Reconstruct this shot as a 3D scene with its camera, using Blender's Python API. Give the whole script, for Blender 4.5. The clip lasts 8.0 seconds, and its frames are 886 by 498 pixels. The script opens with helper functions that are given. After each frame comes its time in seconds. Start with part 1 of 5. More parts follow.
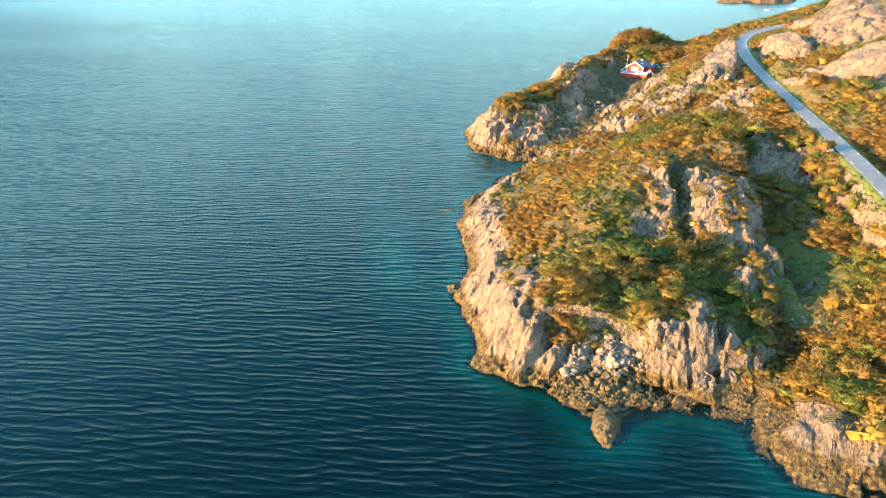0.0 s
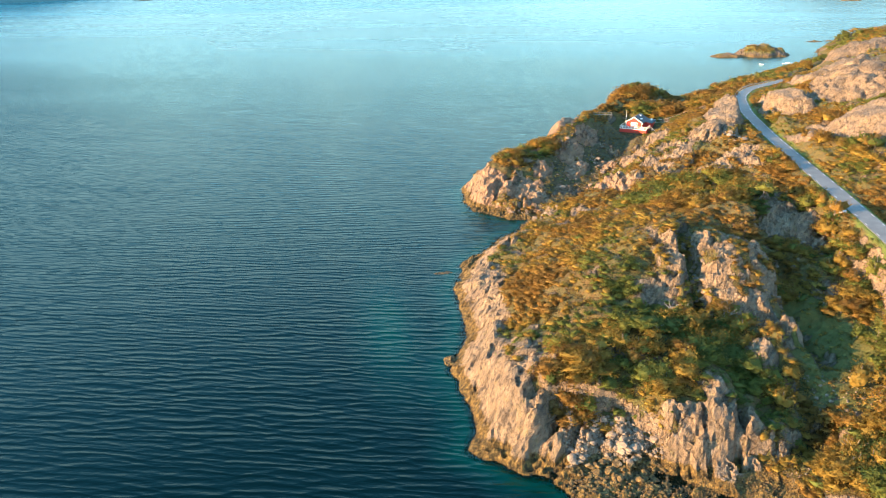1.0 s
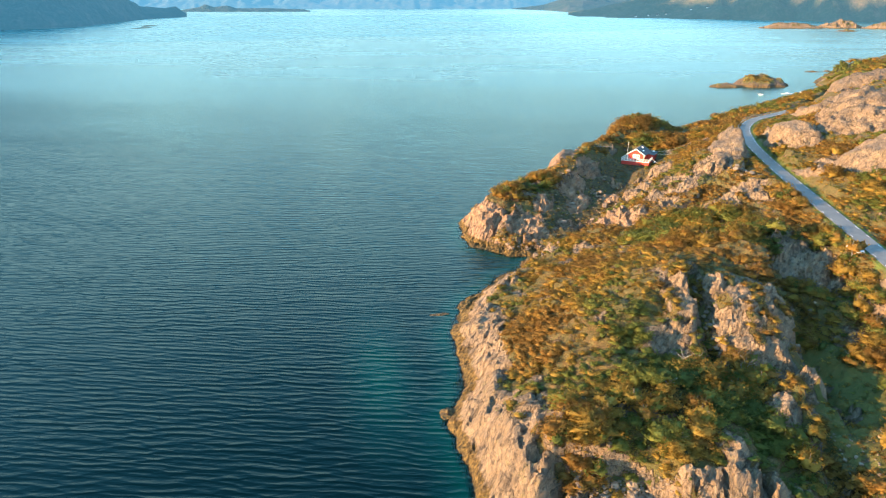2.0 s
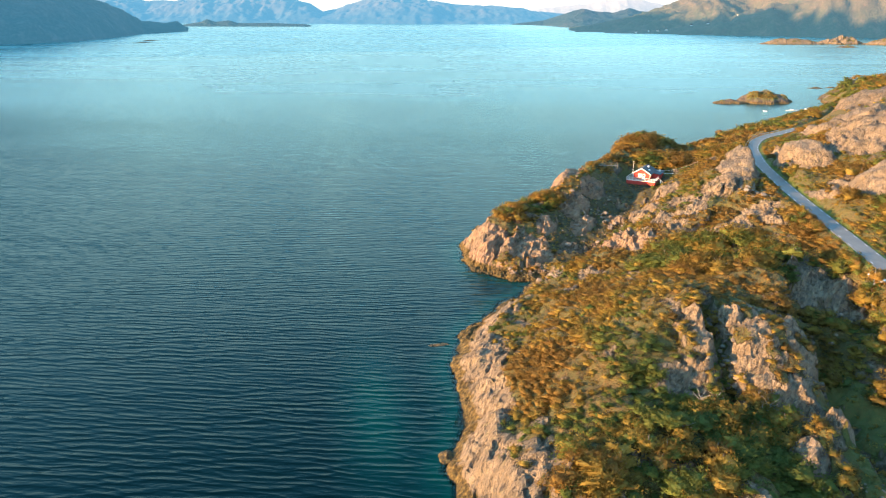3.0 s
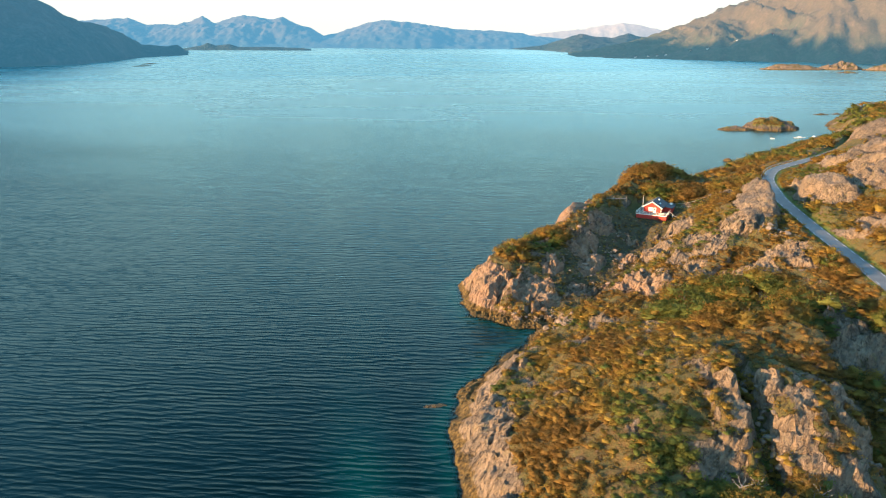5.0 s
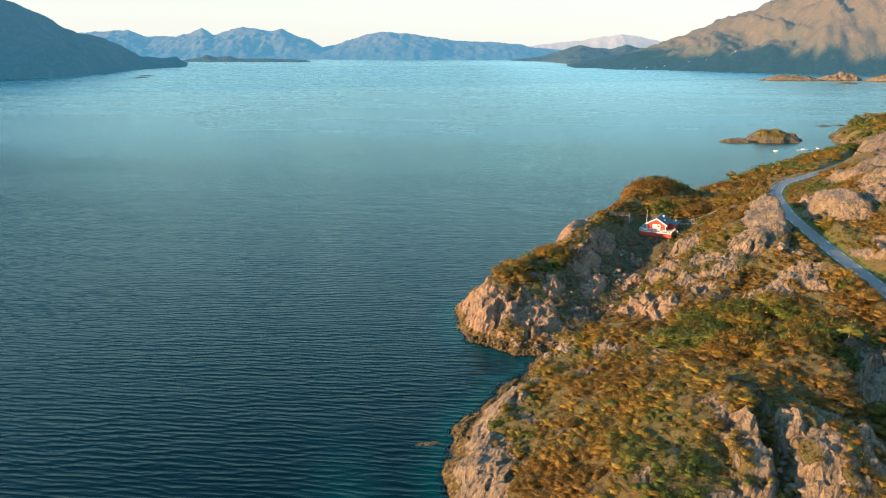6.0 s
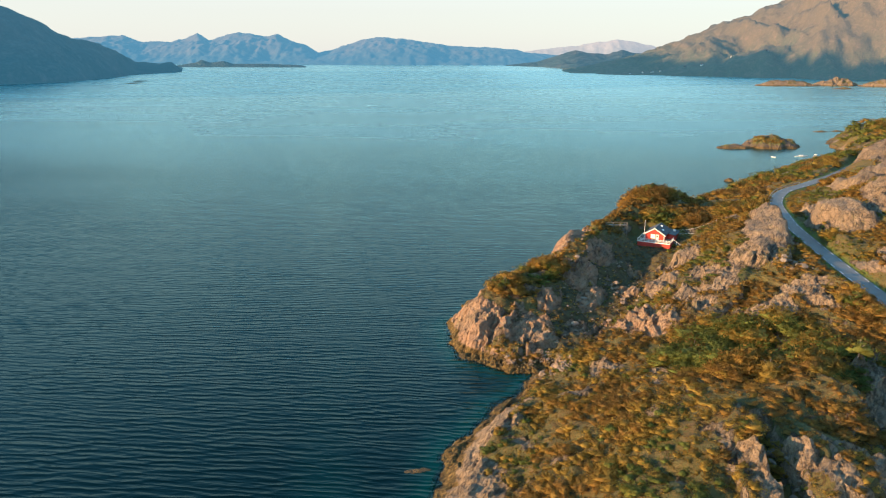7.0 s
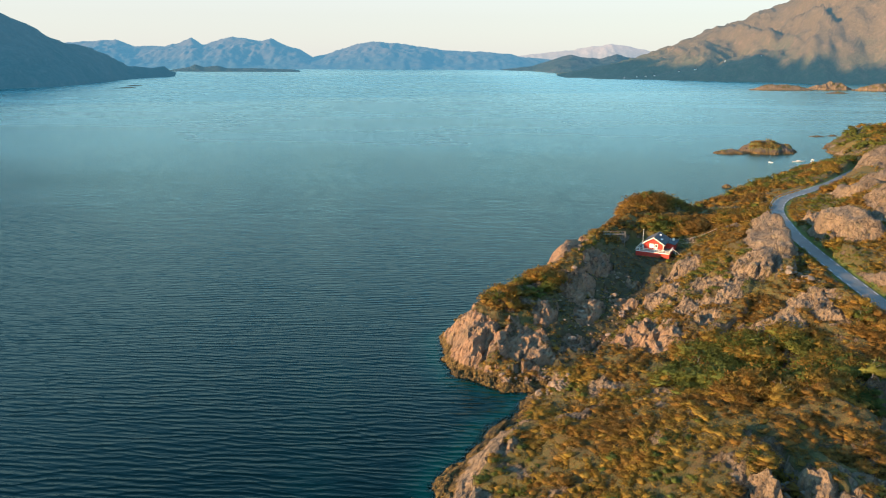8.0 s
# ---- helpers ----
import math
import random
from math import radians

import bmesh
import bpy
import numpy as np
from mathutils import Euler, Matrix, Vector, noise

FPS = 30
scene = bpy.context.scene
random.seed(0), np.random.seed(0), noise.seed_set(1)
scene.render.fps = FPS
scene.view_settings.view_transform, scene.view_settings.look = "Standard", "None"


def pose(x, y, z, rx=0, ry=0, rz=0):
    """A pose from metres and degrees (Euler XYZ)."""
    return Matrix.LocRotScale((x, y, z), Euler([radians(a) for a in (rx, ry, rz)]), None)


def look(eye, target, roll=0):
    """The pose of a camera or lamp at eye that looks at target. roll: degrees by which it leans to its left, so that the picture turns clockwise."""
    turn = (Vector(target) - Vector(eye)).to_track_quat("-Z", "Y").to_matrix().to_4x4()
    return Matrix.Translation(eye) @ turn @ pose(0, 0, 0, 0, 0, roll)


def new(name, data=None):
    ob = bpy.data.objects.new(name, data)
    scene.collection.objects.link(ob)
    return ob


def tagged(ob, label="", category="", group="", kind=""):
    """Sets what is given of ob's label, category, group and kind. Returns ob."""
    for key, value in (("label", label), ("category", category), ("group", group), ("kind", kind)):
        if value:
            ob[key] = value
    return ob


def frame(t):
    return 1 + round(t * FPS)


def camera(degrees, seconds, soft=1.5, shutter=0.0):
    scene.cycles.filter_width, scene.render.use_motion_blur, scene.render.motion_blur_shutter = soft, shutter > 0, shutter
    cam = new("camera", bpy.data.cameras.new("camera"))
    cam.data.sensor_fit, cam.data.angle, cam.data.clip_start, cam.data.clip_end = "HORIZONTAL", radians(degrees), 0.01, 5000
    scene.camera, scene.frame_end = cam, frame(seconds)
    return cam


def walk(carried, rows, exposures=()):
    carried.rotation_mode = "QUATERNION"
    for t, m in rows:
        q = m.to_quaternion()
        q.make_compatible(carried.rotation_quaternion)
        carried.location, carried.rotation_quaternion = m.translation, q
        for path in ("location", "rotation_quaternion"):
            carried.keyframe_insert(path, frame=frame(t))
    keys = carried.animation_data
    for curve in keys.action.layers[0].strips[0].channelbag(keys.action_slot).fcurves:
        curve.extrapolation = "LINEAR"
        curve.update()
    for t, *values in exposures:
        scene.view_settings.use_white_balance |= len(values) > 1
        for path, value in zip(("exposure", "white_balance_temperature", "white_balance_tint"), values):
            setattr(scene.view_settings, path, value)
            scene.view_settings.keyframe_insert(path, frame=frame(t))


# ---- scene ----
cam = camera(62.0, 8.0, 1.15)
PATH = [
    (0, (0.731, -6.038, 71.282), (0.676, -4.224, 70.442), -0.4),
    (0.5, (0.617, -1.129, 71.262), (0.565, 0.714, 70.488), -0.3),
    (1, (0.532, 3.621, 71.263), (0.486, 5.486, 70.544), -0.3),
    (1.5, (0.367, 8.503, 71.098), (0.328, 10.383, 70.418), -0.1),
    (3, (0.341, 22.14, 71.067), (0.302, 24.042, 70.45), 0.1),
    (3.5, (0.219, 26.455, 71.0), (0.181, 28.362, 70.398), 0.2),
    (4, (0.184, 30.446, 71.068), (0.146, 32.358, 70.482), 0.2),
    (4.5, (0.17, 34.716, 71.002), (0.133, 36.632, 70.429), 0.3),
    (6, (1.22, 50.006, 70.998), (1.184, 51.934, 70.467), 0.2),
    (6.5, (1.829, 53.871, 71.07), (1.797, 55.802, 70.547), 0.2),
    (7, (2.297, 57.137, 71.127), (2.271, 59.068, 70.609), 0.2),
    (7.5, (2.638, 60.73, 71.055), (2.62, 62.663, 70.543), 0.2),
    (8, (2.938, 65.004, 71.043), (2.926, 66.938, 70.536), 0.2),
]
EXPOSE = [(0, 2.76), (0.5, 2.56), (1.5, 2.32), (3.5, 2.12), (4.5, 1.95), (6.5, 1.62), (8, 1.51)]
walk(cam, [(t, look(eye, target, roll)) for t, eye, target, roll in PATH], [(t, stops, 5800, 6) for t, stops in EXPOSE])

# ---------------------------------------------------------------- world and sun
SUN_ELEV, SUN_AZ = 11.8, 247.0          # azimuth clockwise from +y: light comes from behind and from the open water
world = bpy.data.worlds.new("sky")
scene.world = world
world.use_nodes = True
wn = world.node_tree.nodes
sky = wn.new("ShaderNodeTexSky")
sky.sky_type, sky.sun_disc = "NISHITA", False
sky.sun_elevation, sky.sun_rotation = radians(SUN_ELEV), radians(SUN_AZ)
sky.air_density, sky.dust_density, sky.ozone_density = 1.0, 0.6, 1.2
wn["Background"].inputs[1].default_value = 0.165
# bright haze low over the horizon, thinning out upwards
haze, up, low, high_up = wn.new("ShaderNodeMix"), wn.new("ShaderNodeSeparateXYZ"), wn.new("ShaderNodeMapRange"), wn.new("ShaderNodeTexCoord")
haze.data_type = "RGBA"
clear_air = wn.new("ShaderNodeMix")
clear_air.data_type, clear_air.blend_type = "RGBA", "MULTIPLY"
clear_air.inputs[0].default_value, clear_air.inputs[7].default_value = 1.0, (0.68, 1.02, 0.99, 1)
low.interpolation_type = "SMOOTHERSTEP"
for n, v in enumerate((0.17, 0.56, 0.92, 0.0)):
    low.inputs[1 + n].default_value = v
link = world.node_tree.links.new
# warm, dimmer in the low strip in view; brighter above, to light land and water
near_sea, glow = wn.new("ShaderNodeMapRange"), wn.new("ShaderNodeMix")
glow.data_type = "RGBA"
near_sea.inputs[1].default_value, near_sea.inputs[2].default_value = 0.05, 0.24
glow.inputs[6].default_value, glow.inputs[7].default_value = (1.9, 1.65, 1.46, 1), (2.45, 2.28, 2.1, 1)
link(up.outputs[2], near_sea.inputs[0])
link(near_sea.outputs[0], glow.inputs[0])
link(glow.outputs[2], haze.inputs[7])
link(high_up.outputs["Generated"], up.inputs[0])
link(up.outputs[2], low.inputs[0])
link(low.outputs[0], haze.inputs[0])
link(sky.outputs[0], clear_air.inputs[6])
link(clear_air.outputs[2], haze.inputs[6])
link(haze.outputs[2], wn["Background"].inputs[0])
sun = new("sun", bpy.data.lights.new("sun", "SUN"))
sun.data.energy, sun.data.angle, sun.data.color = 5.2, radians(0.6), (1.0, 0.555, 0.235)
_az, _el = radians(SUN_AZ), radians(SUN_ELEV)
SUN_DIR = Vector((math.sin(_az) * math.cos(_el), math.cos(_az) * math.cos(_el), math.sin(_el)))
sun.matrix_world = look(SUN_DIR * 100, (0, 0, 0))


# ---------------------------------------------------------------- number tools
def lattice(ix, iy, seed):
    h = (ix.astype(np.int64) * 374761393 + iy.astype(np.int64) * 668265263 + seed * 974634777) & 0x7FFFFFFF
    h = ((h ^ (h >> 13)) * 1274126177) & 0x7FFFFFFF
    h = ((h ^ (h >> 16)) * 69069) & 0x7FFFFFFF
    return (h ^ (h >> 11)) / 0x7FFFFFFF


def soft_noise(x, y, seed=0):
    """Smooth noise between -1 and 1, one feature a unit."""
    fx, fy = np.floor(x), np.floor(y)
    u, v = x - fx, y - fy
    u, v = u * u * u * (u * (6 * u - 15) + 10), v * v * v * (v * (6 * v - 15) + 10)
    a, b = lattice(fx, fy, seed), lattice(fx + 1, fy, seed)
    c, d = lattice(fx, fy + 1, seed), lattice(fx + 1, fy + 1, seed)
    return 2 * ((a * (1 - u) + b * u) * (1 - v) + (c * (1 - u) + d * u) * v) - 1


def fbm(x, y, octaves=4, seed=0, gain=0.5):
    out, amp, total = np.zeros_like(x), 1.0, 0.0
    for n in range(octaves):
        out += amp * soft_noise(x * 2.0**n + 17.3 * n, y * 2.0**n - 9.1 * n, seed + n)
        total, amp = total + amp, amp * gain
    return out / total


def ridged(x, y, octaves=5, seed=0):
    out, amp, total = np.zeros_like(x), 1.0, 0.0
    for n in range(octaves):
        out += amp * (1 - np.abs(soft_noise(x * 2.0**n + 5.7 * n, y * 2.0**n + 3.9 * n, seed + n)) * 2)
        total, amp = total + amp, amp * 0.5
    return out / total


def facets(x, y, cell, seed, stretch=1.0, turn=0.0):
    """Broken rock: tilted blocks, -1 to 1, and the distance to the nearest crack in cells."""
    c, s = math.cos(turn), math.sin(turn)
    px, py = (x * c + y * s) / (cell * stretch), (-x * s + y * c) / cell
    bx, by = np.floor(px), np.floor(py)
    first, second = np.full_like(px, 9.0), np.full_like(px, 9.0)
    value = np.zeros_like(px)
    for i in (-1, 0, 1):
        for j in (-1, 0, 1):
            cx, cy = bx + i, by + j
            dx = px - cx - lattice(cx, cy, seed)
            dy = py - cy - lattice(cx, cy, seed + 1)
            d = np.sqrt(dx * dx + dy * dy)
            block = (lattice(cx, cy, seed + 2) * 2 - 1) * 0.6 + dx * (lattice(cx, cy, seed + 3) - 0.5) * 1.6 + dy * (lattice(cx, cy, seed + 4) - 0.5) * 1.6
            near = d < first
            second = np.where(near, first, np.minimum(second, d))
            value = np.where(near, block, value)
            first = np.where(near, d, first)
    return value, second - first


def step(a, b, x):
    t = np.clip((x - a) / (b - a), 0, 1)
    return t * t * (3 - 2 * t)


def line_distance(x, y, pts, closed=False):
    """Distance to a polyline and how far along it the nearest point lies."""
    pts = [tuple(p[:2]) for p in pts] + ([tuple(pts[0][:2])] if closed else [])
    best, along, run = np.full(x.shape, 1e9), np.zeros(x.shape), 0.0
    for (ax, ay), (bx, by) in zip(pts[:-1], pts[1:]):
        ex, ey = bx - ax, by - ay
        n = math.hypot(ex, ey)
        t = np.clip(((x - ax) * ex + (y - ay) * ey) / (n * n), 0, 1)
        d = np.hypot(x - ax - t * ex, y - ay - t * ey)
        near = d < best
        best, along = np.where(near, d, best), np.where(near, run + t * n, along)
        run += n
    return best, along


def inside(x, y, pts):
    hit = np.zeros(x.shape, bool)
    for (ax, ay), (bx, by) in zip(pts, pts[1:] + pts[:1]):
        if ay != by:
            hit ^= ((ay > y) != (by > y)) & (x < (bx - ax) * (y - ay) / (by - ay) + ax)
    return hit


def mesh_from(name, verts, faces, smooth=False):
    """A mesh from arrays of vertices and of faces with one number of corners."""
    me = bpy.data.meshes.new(name)
    verts, faces = np.asarray(verts, np.float32).reshape(-1, 3), np.asarray(faces, np.int32)
    n, k = faces.shape
    me.vertices.add(len(verts))
    me.vertices.foreach_set("co", verts.ravel())
    me.loops.add(n * k)
    me.loops.foreach_set("vertex_index", faces.ravel())
    me.polygons.add(n)
    me.polygons.foreach_set("loop_start", np.arange(n, dtype=np.int32) * k)
    me.polygons.foreach_set("use_smooth", np.broadcast_to(np.asarray(smooth, bool), n).copy())
    me.update(calc_edges=True)
    return me


def grid_faces(nx, ny):
    i = np.arange(nx * ny).reshape(ny, nx)
    return np.stack([i[:-1, :-1], i[:-1, 1:], i[1:, 1:], i[1:, :-1]], -1).reshape(-1, 4)


def point_values(me, name, values):
    me.attributes.new(name, "FLOAT", "POINT").data.foreach_set("value", np.asarray(values, np.float32).ravel())


# ---------------------------------------------------------------- materials
class Nodes:
    """A short way to write node materials."""

    def __init__(self, name):
        self.mat = bpy.data.materials.new(name)
        self.mat.use_nodes = True
        self.tree = self.mat.node_tree
        self.tree.nodes.clear()
        self.out = self.tree.nodes.new("ShaderNodeOutputMaterial")

    def put(self, socket, value):
        if isinstance(value, bpy.types.NodeSocket):
            self.tree.links.new(value, socket)
        elif value is not None:
            if socket.type == "RGBA" and not hasattr(value, "__len__"):
                value = (value, value, value, 1)
            elif socket.type == "RGBA" and len(value) == 3:
                value = (*value, 1)
            socket.default_value = value

    def node(self, kind, settings=None, **sockets):
        n = self.tree.nodes.new("ShaderNode" + kind)
        for key, value in (settings or {}).items():
            setattr(n, key, value)
        for key, value in sockets.items():
            self.put(n.inputs[key.replace("_", " ")], value)
        return n

    def math(self, op, a, b=None, clamp=False):
        n = self.tree.nodes.new("ShaderNodeMath")
        n.operation, n.use_clamp = op, clamp
        self.put(n.inputs[0], a)
        self.put(n.inputs[1], b)
        return n.outputs[0]

    def place(self, scale=(1, 1, 1), turn=0.0):
        geo = self.node("TexCoord").outputs["Object"]
        if turn:
            spin = self.node("Mapping", None, Vector=geo)
            spin.inputs["Rotation"].default_value = (0, 0, turn)
            geo = spin.outputs[0]
        return self.node("Mapping", None, Vector=geo, Scale=scale).outputs[0]

    def noise(self, scale, detail=4.0, rough=0.55, where=None, distort=0.0):
        return self.node("TexNoise", None, Vector=where or self.place(), Scale=scale, Detail=detail, Roughness=rough, Distortion=distort).outputs[0]

    def ramp(self, fac, *stops):
        n = self.tree.nodes.new("ShaderNodeValToRGB")
        self.put(n.inputs[0], fac)
        while len(n.color_ramp.elements) < len(stops):
            n.color_ramp.elements.new(0.5)
        for e, (at, colour) in zip(n.color_ramp.elements, stops):
            e.position = at
            e.color = (colour, colour, colour, 1) if not hasattr(colour, "__len__") else (*colour, 1)
        return n.outputs[0]

    def mix(self, fac, a, b, blend="MIX"):
        n = self.tree.nodes.new("ShaderNodeMix")
        n.data_type, n.blend_type = "RGBA", blend
        for socket, value in ((n.inputs[0], fac), (n.inputs[6], a), (n.inputs[7], b)):
            self.put(socket, value)
        return n.outputs[2]

    def band(self, value, low, high):
        n = self.node("MapRange", {"interpolation_type": "SMOOTHSTEP"}, Value=value)
        n.inputs[1].default_value, n.inputs[2].default_value = low, high
        return n.outputs[0]

    def bump(self, height, distance, strength=1.0, normal=None):
        n = self.node("Bump", None, Height=height, Distance=distance, Strength=strength)
        if normal:
            self.put(n.inputs["Normal"], normal)
        return n.outputs[0]

    def surface(self, **sockets):
        n = self.node("BsdfPrincipled", None, **sockets)
        self.tree.links.new(n.outputs[0], self.out.inputs[0])
        return self.mat


def rock_colour(m):
    """Weathered grey gneiss broken into blocks, with layers, lichen and dark cracks; returns colour and height."""
    broad = m.noise(0.09, 5, 0.6)
    fine = m.noise(1.3, 9, 0.7)
    grain = m.noise(9.0, 4, 0.7)
    strata = m.noise(0.5, 7, 0.62, m.place((0.25, 1.7, 1.2), -1.0), 1.0)
    wobble = m.node("VectorMath", {"operation": "SCALE"}, Scale=2.2)
    m.put(wobble.inputs[0], m.node("TexNoise", None, Vector=m.place(), Scale=0.45, Detail=4.0).outputs[1])

    def blocks(scale, stretch, turn):
        at = m.node("VectorMath", {"operation": "ADD"})
        m.put(at.inputs[0], m.place(stretch, turn))
        m.put(at.inputs[1], wobble.outputs[0])
        tone = m.node("TexVoronoi", None, Vector=at.outputs[0], Scale=scale).outputs["Color"]
        edge = m.node("TexVoronoi", {"feature": "DISTANCE_TO_EDGE"}, Vector=at.outputs[0], Scale=scale).outputs["Distance"]
        return m.node("SeparateXYZ", None, Vector=tone).outputs[0], edge

    big, crack = blocks(0.45, (0.2, 1.4, 1.0), -1.0)
    small, split = blocks(1.2, (0.42, 1.3, 1.0), -1.15)
    groove = m.noise(1.0, 6, 0.6, m.place((0.2, 1.7, 1.2), -1.05), 0.7)
    leaf = m.noise(2.2, 5, 0.65, m.place((0.12, 1.9, 1.6), -1.0), 0.5)
    broken = m.band(m.noise(0.16, 4, 0.6), 0.38, 0.58)
    seldom = m.band(m.noise(0.3, 3, 0.6), 0.48, 0.6)
    line = m.mix(m.math("MULTIPLY", seldom, m.math("ADD", 0.3, m.math("MULTIPLY", broken, 0.6))), 1.0, m.band(crack, 0.01, 0.085))
    line = m.math("MULTIPLY", line, m.mix(m.math("MULTIPLY", m.math("MULTIPLY", seldom, broken), 0.4), 1.0, m.band(split, 0.0, 0.06)))
    line = m.math("MULTIPLY", line, m.mix(0.65, 1.0, m.band(groove, 0.36, 0.42)))
    base = m.ramp(broad, (0.3, (0.150, 0.109, 0.071)), (0.5, (0.208, 0.150, 0.094)), (0.7, (0.265, 0.19, 0.116)))
    base = m.mix(m.band(fine, 0.36, 0.66), m.mix(0.4, base, (0.125, 0.102, 0.08)), base)
    tone = m.math("ADD", m.math("MULTIPLY", big, 0.5), m.math("MULTIPLY", small, 0.5))
    base = m.mix(m.math("MULTIPLY", m.band(tone, 0.5, 0.2), 0.4), base, (0.105, 0.088, 0.072))
    base = m.mix(m.math("MULTIPLY", m.band(tone, 0.5, 0.8), 0.4), base, (0.32, 0.235, 0.16))
    base = m.mix(m.math("MULTIPLY", m.band(strata, 0.53, 0.66), 0.5), base, (0.10, 0.084, 0.07))
    base = m.mix(m.math("MULTIPLY", m.band(strata, 0.46, 0.36), 0.35), base, (0.30, 0.235, 0.17))
    base = m.mix(m.math("MULTIPLY", m.band(leaf, 0.50, 0.40), 0.5), base, (0.108, 0.088, 0.07))
    base = m.mix(m.math("MULTIPLY", m.band(grain, 0.56, 0.66), 0.35), base, (0.25, 0.195, 0.13))
    here = m.node("SeparateXYZ", None, Vector=m.node("NewGeometry").outputs["Position"])
    red_tint = m.math("MULTIPLY", m.math("MULTIPLY", m.band(here.outputs[1], 204, 214), m.band(here.outputs[0], 62, 44)), m.band(m.noise(0.2, 4, 0.6), 0.3, 0.6))      # redder tint over the headland rock
    base = m.mix(m.math("MULTIPLY", red_tint, 0.55), base, (0.31, 0.18, 0.11))
    lichen = m.math("MULTIPLY", m.band(m.noise(0.45, 6, 0.7), 0.56, 0.67), 0.45)
    base = m.mix(lichen, base, (0.20, 0.17, 0.075))
    base = m.mix(line, m.mix(0.72, base, (0.035, 0.032, 0.030)), base)
    height = m.math("ADD", m.math("MULTIPLY", fine, 0.7), m.math("ADD", m.math("MULTIPLY", strata, 0.9), m.math("ADD", m.math("MULTIPLY", line, 0.7), m.math("MULTIPLY", grain, 0.16))))
    height = m.math("ADD", height, m.math("ADD", m.math("MULTIPLY", groove, 1.1), m.math("MULTIPLY", leaf, 0.5)))
    height = m.math("ADD", height, m.math("MULTIPLY", broken, m.math("ADD", m.math("MULTIPLY", big, 0.9), m.math("MULTIPLY", small, 0.6))))
    return base, height


def tidal(m, base):
    """Seaweed and wet rock up to the high-water mark."""
    z = m.node("SeparateXYZ", None, Vector=m.node("NewGeometry").outputs["Position"]).outputs[2]
    ragged = m.math("ADD", z, m.math("MULTIPLY", m.math("SUBTRACT", m.noise(0.7, 5, 0.65), 0.5), 2.2))
    weed = m.ramp(m.noise(1.3, 5, 0.7), (0.38, (0.035, 0.026, 0.012)), (0.52, (0.105, 0.07, 0.022)), (0.66, (0.21, 0.14, 0.042)))
    base = m.mix(m.band(ragged, 1.9, 1.3), base, weed)
    return m.mix(m.band(z, 0.25, -0.1), base, (0.045, 0.032, 0.016))


def ground_material():
    m = Nodes("land")
    rock, height = rock_colour(m)
    hue = m.noise(0.07, 4, 0.6)
    tuft = m.noise(0.9, 7, 0.7)
    speck = m.noise(5.0, 4, 0.75)
    heath = m.ramp(hue, (0.32, (0.070, 0.062, 0.022)), (0.45, (0.115, 0.083, 0.026)), (0.56, (0.12, 0.074, 0.028)), (0.7, (0.078, 0.064, 0.023)))
    heath = m.mix(m.band(tuft, 0.40, 0.60), m.mix(0.5, heath, (0.06, 0.075, 0.026)), heath)
    heath = m.mix(m.math("MULTIPLY", m.band(speck, 0.5, 0.7), 0.5), heath, (0.17, 0.115, 0.034))
    heath = m.mix(m.math("MULTIPLY", m.band(m.noise(2.6, 5, 0.7), 0.5, 0.38), 0.55), heath, (0.06, 0.08, 0.028))
    # dark brown heath in the hollow, its shade deepened by this darker colour
    hollow_shade = m.node("Attribute", {"attribute_name": "hollow_shade"}).outputs["Fac"]
    heath = m.mix(m.math("MULTIPLY", hollow_shade, 0.85), heath, m.ramp(m.noise(0.8, 6, 0.7), (0.35, (0.034, 0.028, 0.018)), (0.5, (0.06, 0.046, 0.024)), (0.66, (0.095, 0.085, 0.03))))
    cover = m.node("Attribute", {"attribute_name": "rock"}).outputs["Fac"]
    edge = m.math("ADD", cover, m.math("MULTIPLY", m.math("SUBTRACT", m.noise(1.2, 6, 0.7), 0.5), 0.9))
    cover = m.band(edge, 0.4, 0.6)
    grass = m.node("Attribute", {"attribute_name": "verge"}).outputs["Fac"]
    heath = m.mix(grass, heath, m.ramp(speck, (0.3, (0.06, 0.10, 0.02)), (0.7, (0.14, 0.17, 0.03))))
    colour = tidal(m, m.mix(cover, heath, rock))
    normal = m.bump(m.mix(cover, m.math("ADD", tuft, m.math("MULTIPLY", speck, 0.5)), height), 0.5, 1.0)
    return m.surface(Base_Color=colour, Roughness=0.88, Normal=normal, Specular_IOR_Level=0.25)


def stone_material():
    m = Nodes("stone")
    rock, height = rock_colour(m)
    tone = m.node("ObjectInfo").outputs["Random"]
    island = m.node("NewGeometry").outputs["Random Per Island"]
    tone = m.math("FRACT", m.math("ADD", tone, island))
    rock = m.mix(0.35, rock, m.ramp(tone, (0.0, (0.09, 0.082, 0.076)), (0.5, (0.18, 0.155, 0.13)), (1.0, (0.28, 0.235, 0.20))))
    return m.surface(Base_Color=tidal(m, rock), Roughness=0.85, Normal=m.bump(height, 0.2, 0.8))


